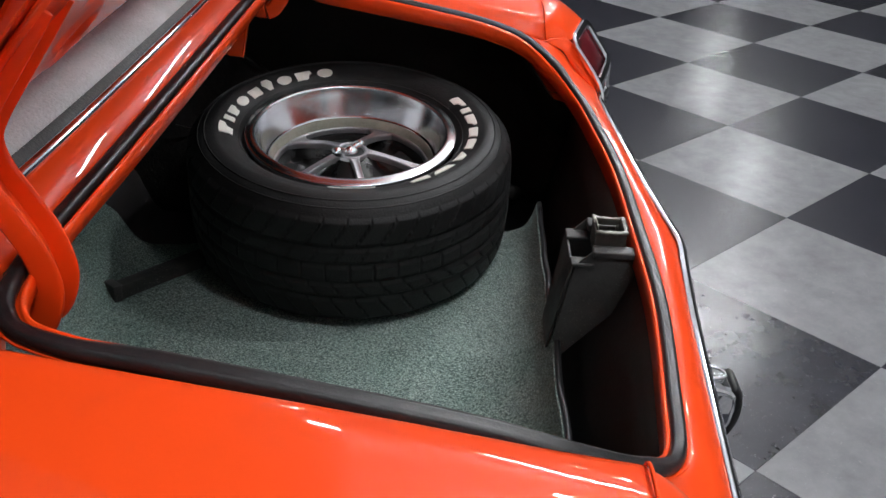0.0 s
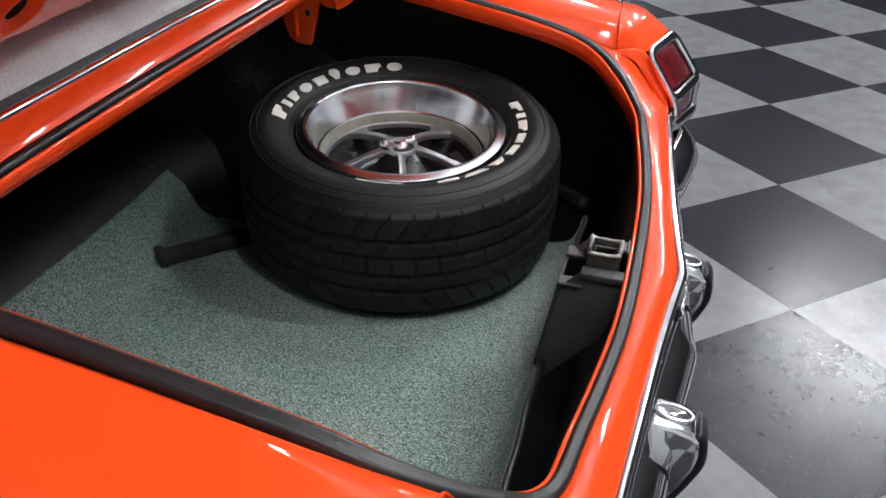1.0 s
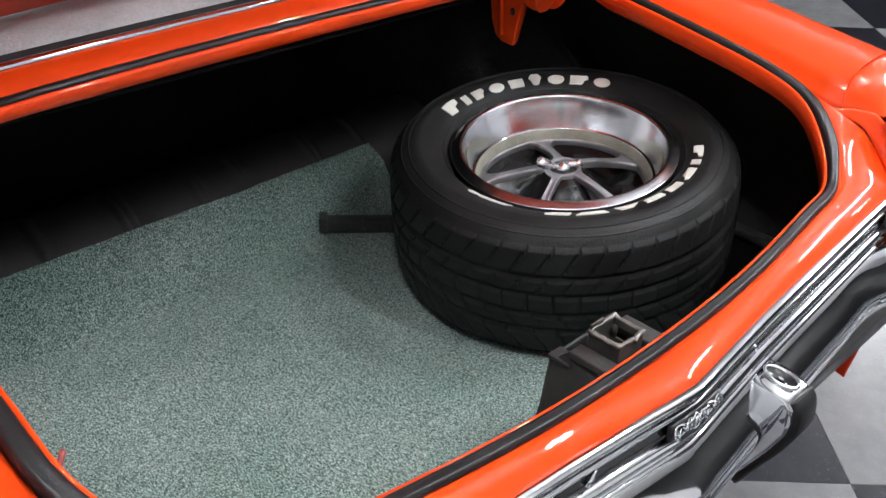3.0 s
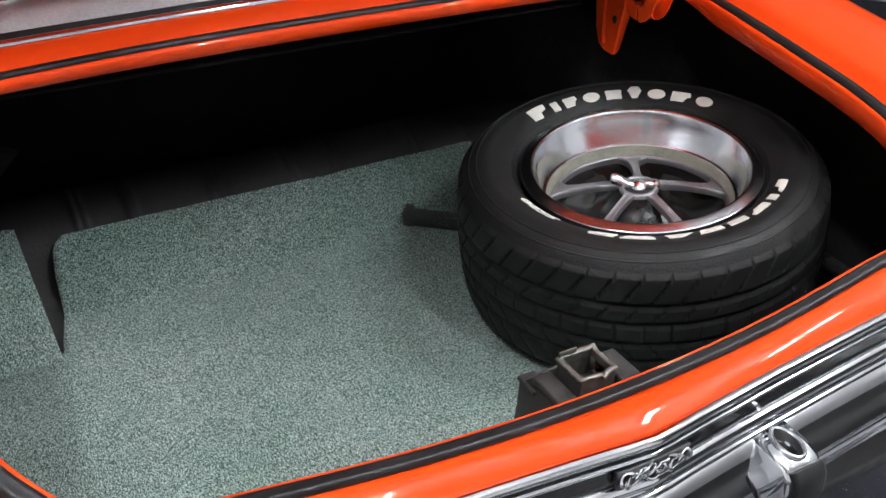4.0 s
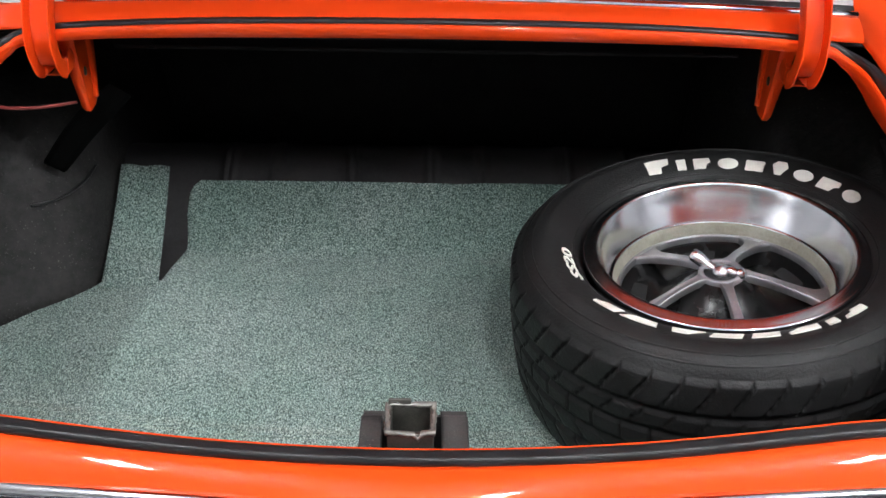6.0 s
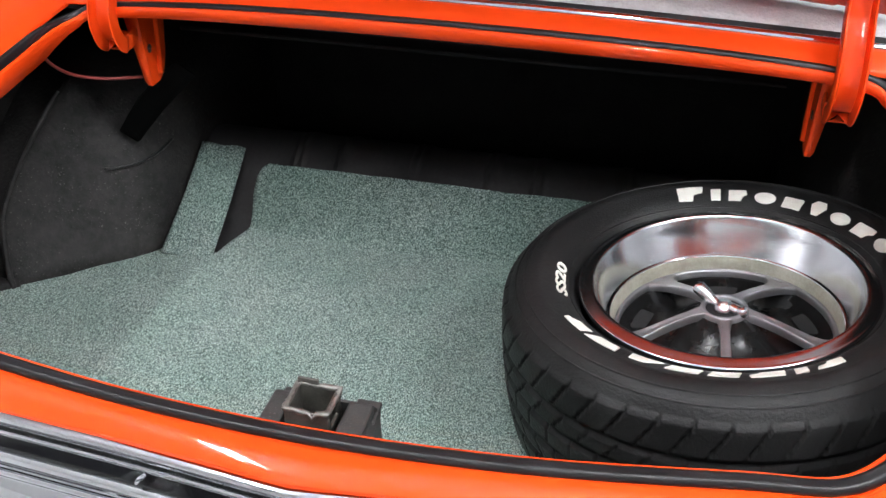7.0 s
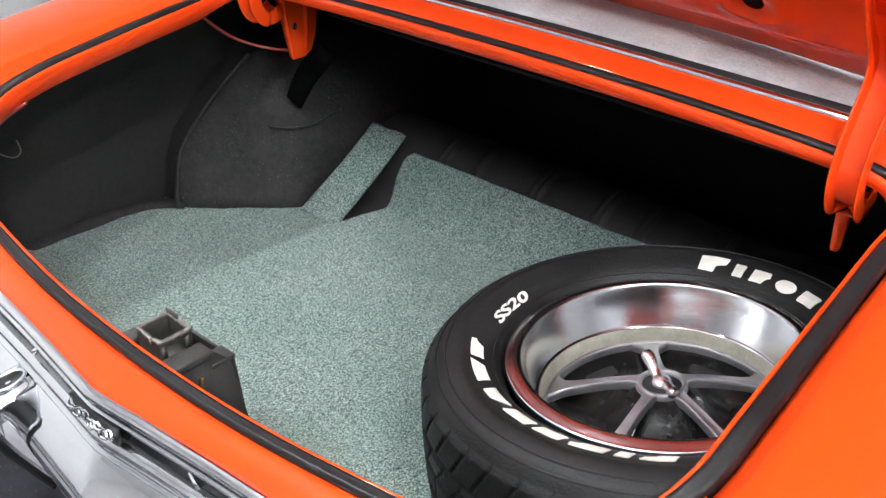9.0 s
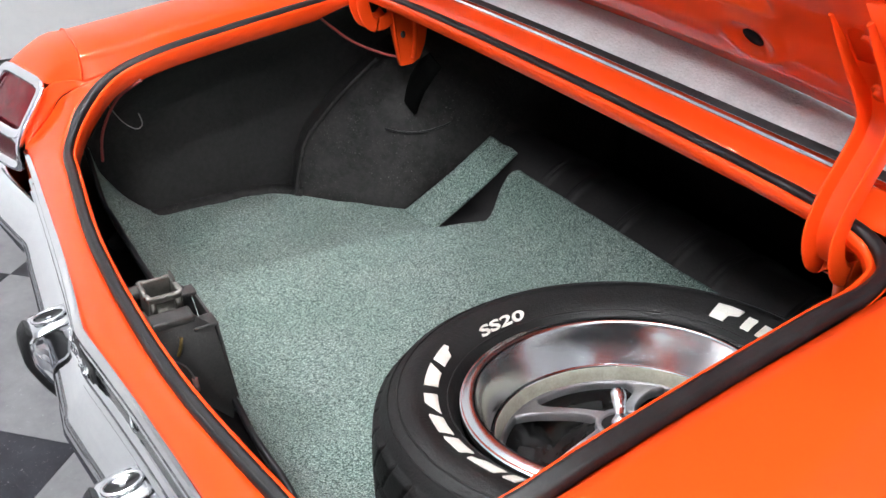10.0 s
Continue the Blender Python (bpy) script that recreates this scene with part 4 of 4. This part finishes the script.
text = bpy.data.curves.new("size_mark", "FONT")
text.body, text.size, text.resolution_u, text.offset = "SS20", 1.0, 3, .02
holder = new("size_mark", text)
flat = bpy.data.meshes.new_from_object(holder.evaluated_get(bpy.context.evaluated_depsgraph_get()))
bpy.data.objects.remove(holder)
xs = [v.co.x for v in flat.vertices]
x0, x1 = min(xs), max(xs)
tv, tf = [], [tuple(p.vertices) for p in flat.polygons]
for v in flat.vertices:
    r = .2235 + (v.co.y / .72 - .5) * .0135
    tv.append(tuple(sidewall(r, radians(-163.0) - ((v.co.x - x0) / (x1 - x0) * .080 + (r - .2235) * .45) / .2225)))
part("size_mark", (tv, tf), WHITE, tyre, "raised white tyre marking", smooth=False, thick=.0016)

# rim: polished dish, dull barrel, five-spoke centre
LIP = W - .027
rim = part("rim", lathe([(.190, LIP - .03), (.199, LIP - .008), (.2018, LIP - .001), (.2026, LIP + .0015), (.2018, LIP + .0042), (.1998, LIP + .0058), (.1985, LIP + .0056), (.1968, LIP + .0062), (.192, LIP + .0082), (.187, LIP + .0094), (.1838, LIP + .0092), (.1818, LIP + .0080), (.1808, LIP + .006)], 160), LIP_METAL, spare, "polished aluminium wheel rim")
rim.location = (.004, .001, 0)
part("rim_dish", lathe([(.1811, LIP + .0065), (.1800, LIP + .002), (.1765, LIP - .008), (.1705, LIP - .026), (.1640, LIP - .0455), (.1622, LIP - .0505)], 160), DISH, rim, "polished sloping dish")
part("rim_step", lathe([(.1626, LIP - .0500), (.1608, LIP - .0490), (.1592, LIP - .0505), (.1586, LIP - .0545)], 128), CHROME, rim, "bright inner edge of the rim")
part("rim_barrel", lathe([(.1590, LIP - .052), (.1572, LIP - .056), (.1558, LIP - .062), (.1545, LIP - .072), (.152, LIP - .080), (.148, LIP - .16), (.15, .02), (.178, .01)], 96), BARREL, rim, "dull yellowed inner barrel")
disc = lathe([(.152, LIP - .082), (.142, LIP - .084), (.128, LIP - .094), (.09, LIP - .092), (.055, LIP - .066), (.034, LIP - .046), (.0, LIP - .046)], 80)
part("wheel_centre", disc, WHEEL_BLACK, rim, "satin black wheel centre")
part("outer_band", lathe([(.1545, LIP - .0730), (.1530, LIP - .0702), (.1502, LIP - .0704), (.1488, LIP - .0735), (.1482, LIP - .082)], 96), SPOKE, rim)
part("hub_ring", lathe([(.0335, LIP - .046), (.0325, LIP - .0395), (.031, LIP - .0380), (.0275, LIP - .0380), (.0258, LIP - .0400), (.0252, LIP - .050)], 48), SPOKE, rim)
# black disc closing the hub, for the shade in its hole
part("hub_hole_shade", lathe([(.0256, LIP - .0430), (.0, LIP - .0435)], 32), BLACK, rim)


def spoke(a):
    """A flat-topped spoke that flares into the hub ring and the outer band, with rounded bright shoulders."""
    rows = []
    for r, w, z in ((.028, .0125, -.0386), (.034, .0088, -.0390), (.044, .0066, -.0405), (.070, .0064, -.0470), (.095, .0072, -.0555), (.118, .0090, -.0635), (.133, .0125, -.0680), (.143, .0190, -.0702), (.1515, .0290, -.0712)):
        row = []
        for s, h in ((-1.02, -.013), (-1.02, -.006), (-1.0, -.0012), (-.84, .0005), (-.66, -.0006), (0, -.0012), (.66, -.0006), (.84, .0005), (1.0, -.0012), (1.02, -.006), (1.02, -.013)):
            x, y = math.sqrt(max(r * r - (s * w) ** 2, 1e-6)) if r > .12 else r, s * w
            row.append((x * math.cos(a) - y * math.sin(a), x * math.sin(a) + y * math.cos(a), LIP + z + h))
        rows.append(row)
    return loft(rows)


for k in range(5):
    a = radians(-89 + 72 * k)
    part("spoke", spoke(a), SPOKE, rim, "brushed metal wheel spoke")
    b = a + radians(36)
    c, s = math.cos(b), math.sin(b)
    m = Matrix(((c, -s, 0, .120 * c), (s, c, 0, .120 * s), (0, 0, 1, LIP - .0985), (0, 0, 0, 1)))
    # black plate on the uncut disc, painted-in shade of a slot opening
    part("slot_shade", plate([(-.011, -.02), (.008, -.026), (.014, -.02), (.014, .02), (.008, .026), (-.011, .02)], .008, m), MATT_BLACK, rim, smooth=False)
    part("lug_nut", sweep([Vector((.056 * math.cos(b), .056 * math.sin(b), LIP - .070)), Vector((.056 * math.cos(b), .056 * math.sin(b), LIP - .054))], circle(.009, 6)), SPOKE, rim)

# wing nut that holds the spare down
rod = thing("hold_down_bolt", "chrome wing nut on a threaded rod holding the spare wheel", "bolt", spare_m @ Matrix.Translation((.004, .001, 0)))
part("threaded_rod", sweep([Vector((0, 0, .01)), Vector((0, 0, LIP - .012))], circle(.005, 10)), BLACK, rod)
part("nut_body", lathe([(.0, LIP - .044), (.015, LIP - .044), (.0135, LIP - .039), (.010, LIP - .032), (.0, LIP - .030)], 24), WING, rod, "chrome nut")
for angle, reach, lift, fat in ((146, .047, -.021, 1.15), (-32, .033, -.033, 1.05)):
    c, d = math.cos(radians(angle)), math.sin(radians(angle))
    line = spline([(.006 * c, .006 * d, LIP - .038), (.4 * reach * c, .4 * reach * d, LIP - .036), (.75 * reach * c, .75 * reach * d, LIP + lift - .006), (reach * c, reach * d, LIP + lift)], 5)
    part("wing", sweep([Vector(p) for p in line], circle(.0075 * fat, 12), scale=[lerp(.7, 1.15, ease(i / 11)) * (1 if i < 14 else .75) for i in range(len(line))]), WING, rod, "chrome wing")

# strap that sticks out from under the tyre
strap = thing("jack_strap", "black metal jack bracket lying under the tyre edge", "bracket")
part("strap_bar", box(0, .2, -.012, .012, .0, .030, pose(.206, .790, .592, 0, 0, -40), .003), BRACKET, strap)
part("strap_lip", box(-.005, .012, -.016, .016, -.004, .036, pose(.208, .791, .590, 0, 0, -40), .002), BRACKET, strap)

# ---- floor tiles ----
mesh_l = bpy.data.meshes.new("tile")
mesh_l.from_pydata(*[tile_mesh(TILE)[0], [], tile_mesh(TILE)[1]])
mesh_d = mesh_l.copy()
mesh_l.materials.append(TILE_LIGHT)
mesh_d.materials.append(TILE_DARK)
far = {0: ([], []), 1: ([], [])}
unit = tile_mesh(TILE)
turn_m = Matrix.Rotation(math.atan2(A1.y, A1.x), 4, "Z")
count = 0
for i in range(-30, 36):
    for j in range(-36, 30):
        p = ORG + A1 * TILE * (i + .5) + A2 * TILE * (j + .5)
        if not (-4.15 < p.x < 17.9 and -6.95 < p.y < 5.9):
            continue
        kind = (i + j + 1) % 2
        if .5 < p.x < 5.2 and -2.9 < p.y < .9 and count < 296:
            count += 1
            ob = new("tile", mesh_d if kind else mesh_l)
            ob.parent = floor
            ob.matrix_world = Matrix.Translation((p.x, p.y, 0)) @ turn_m
        else:
            v, f = far[kind]
            o = len(v)
            m = Matrix.Translation((p.x, p.y, 0)) @ turn_m
            v += [tuple(m @ Vector(q)) for q in unit[0]]
            f += [tuple(a + o for a in q) for q in unit[1]]
for kind, material in ((0, TILE_LIGHT), (1, TILE_DARK)):
    tagged(part("far_tiles", far[kind], material, floor, smooth=False), kind="stuff")
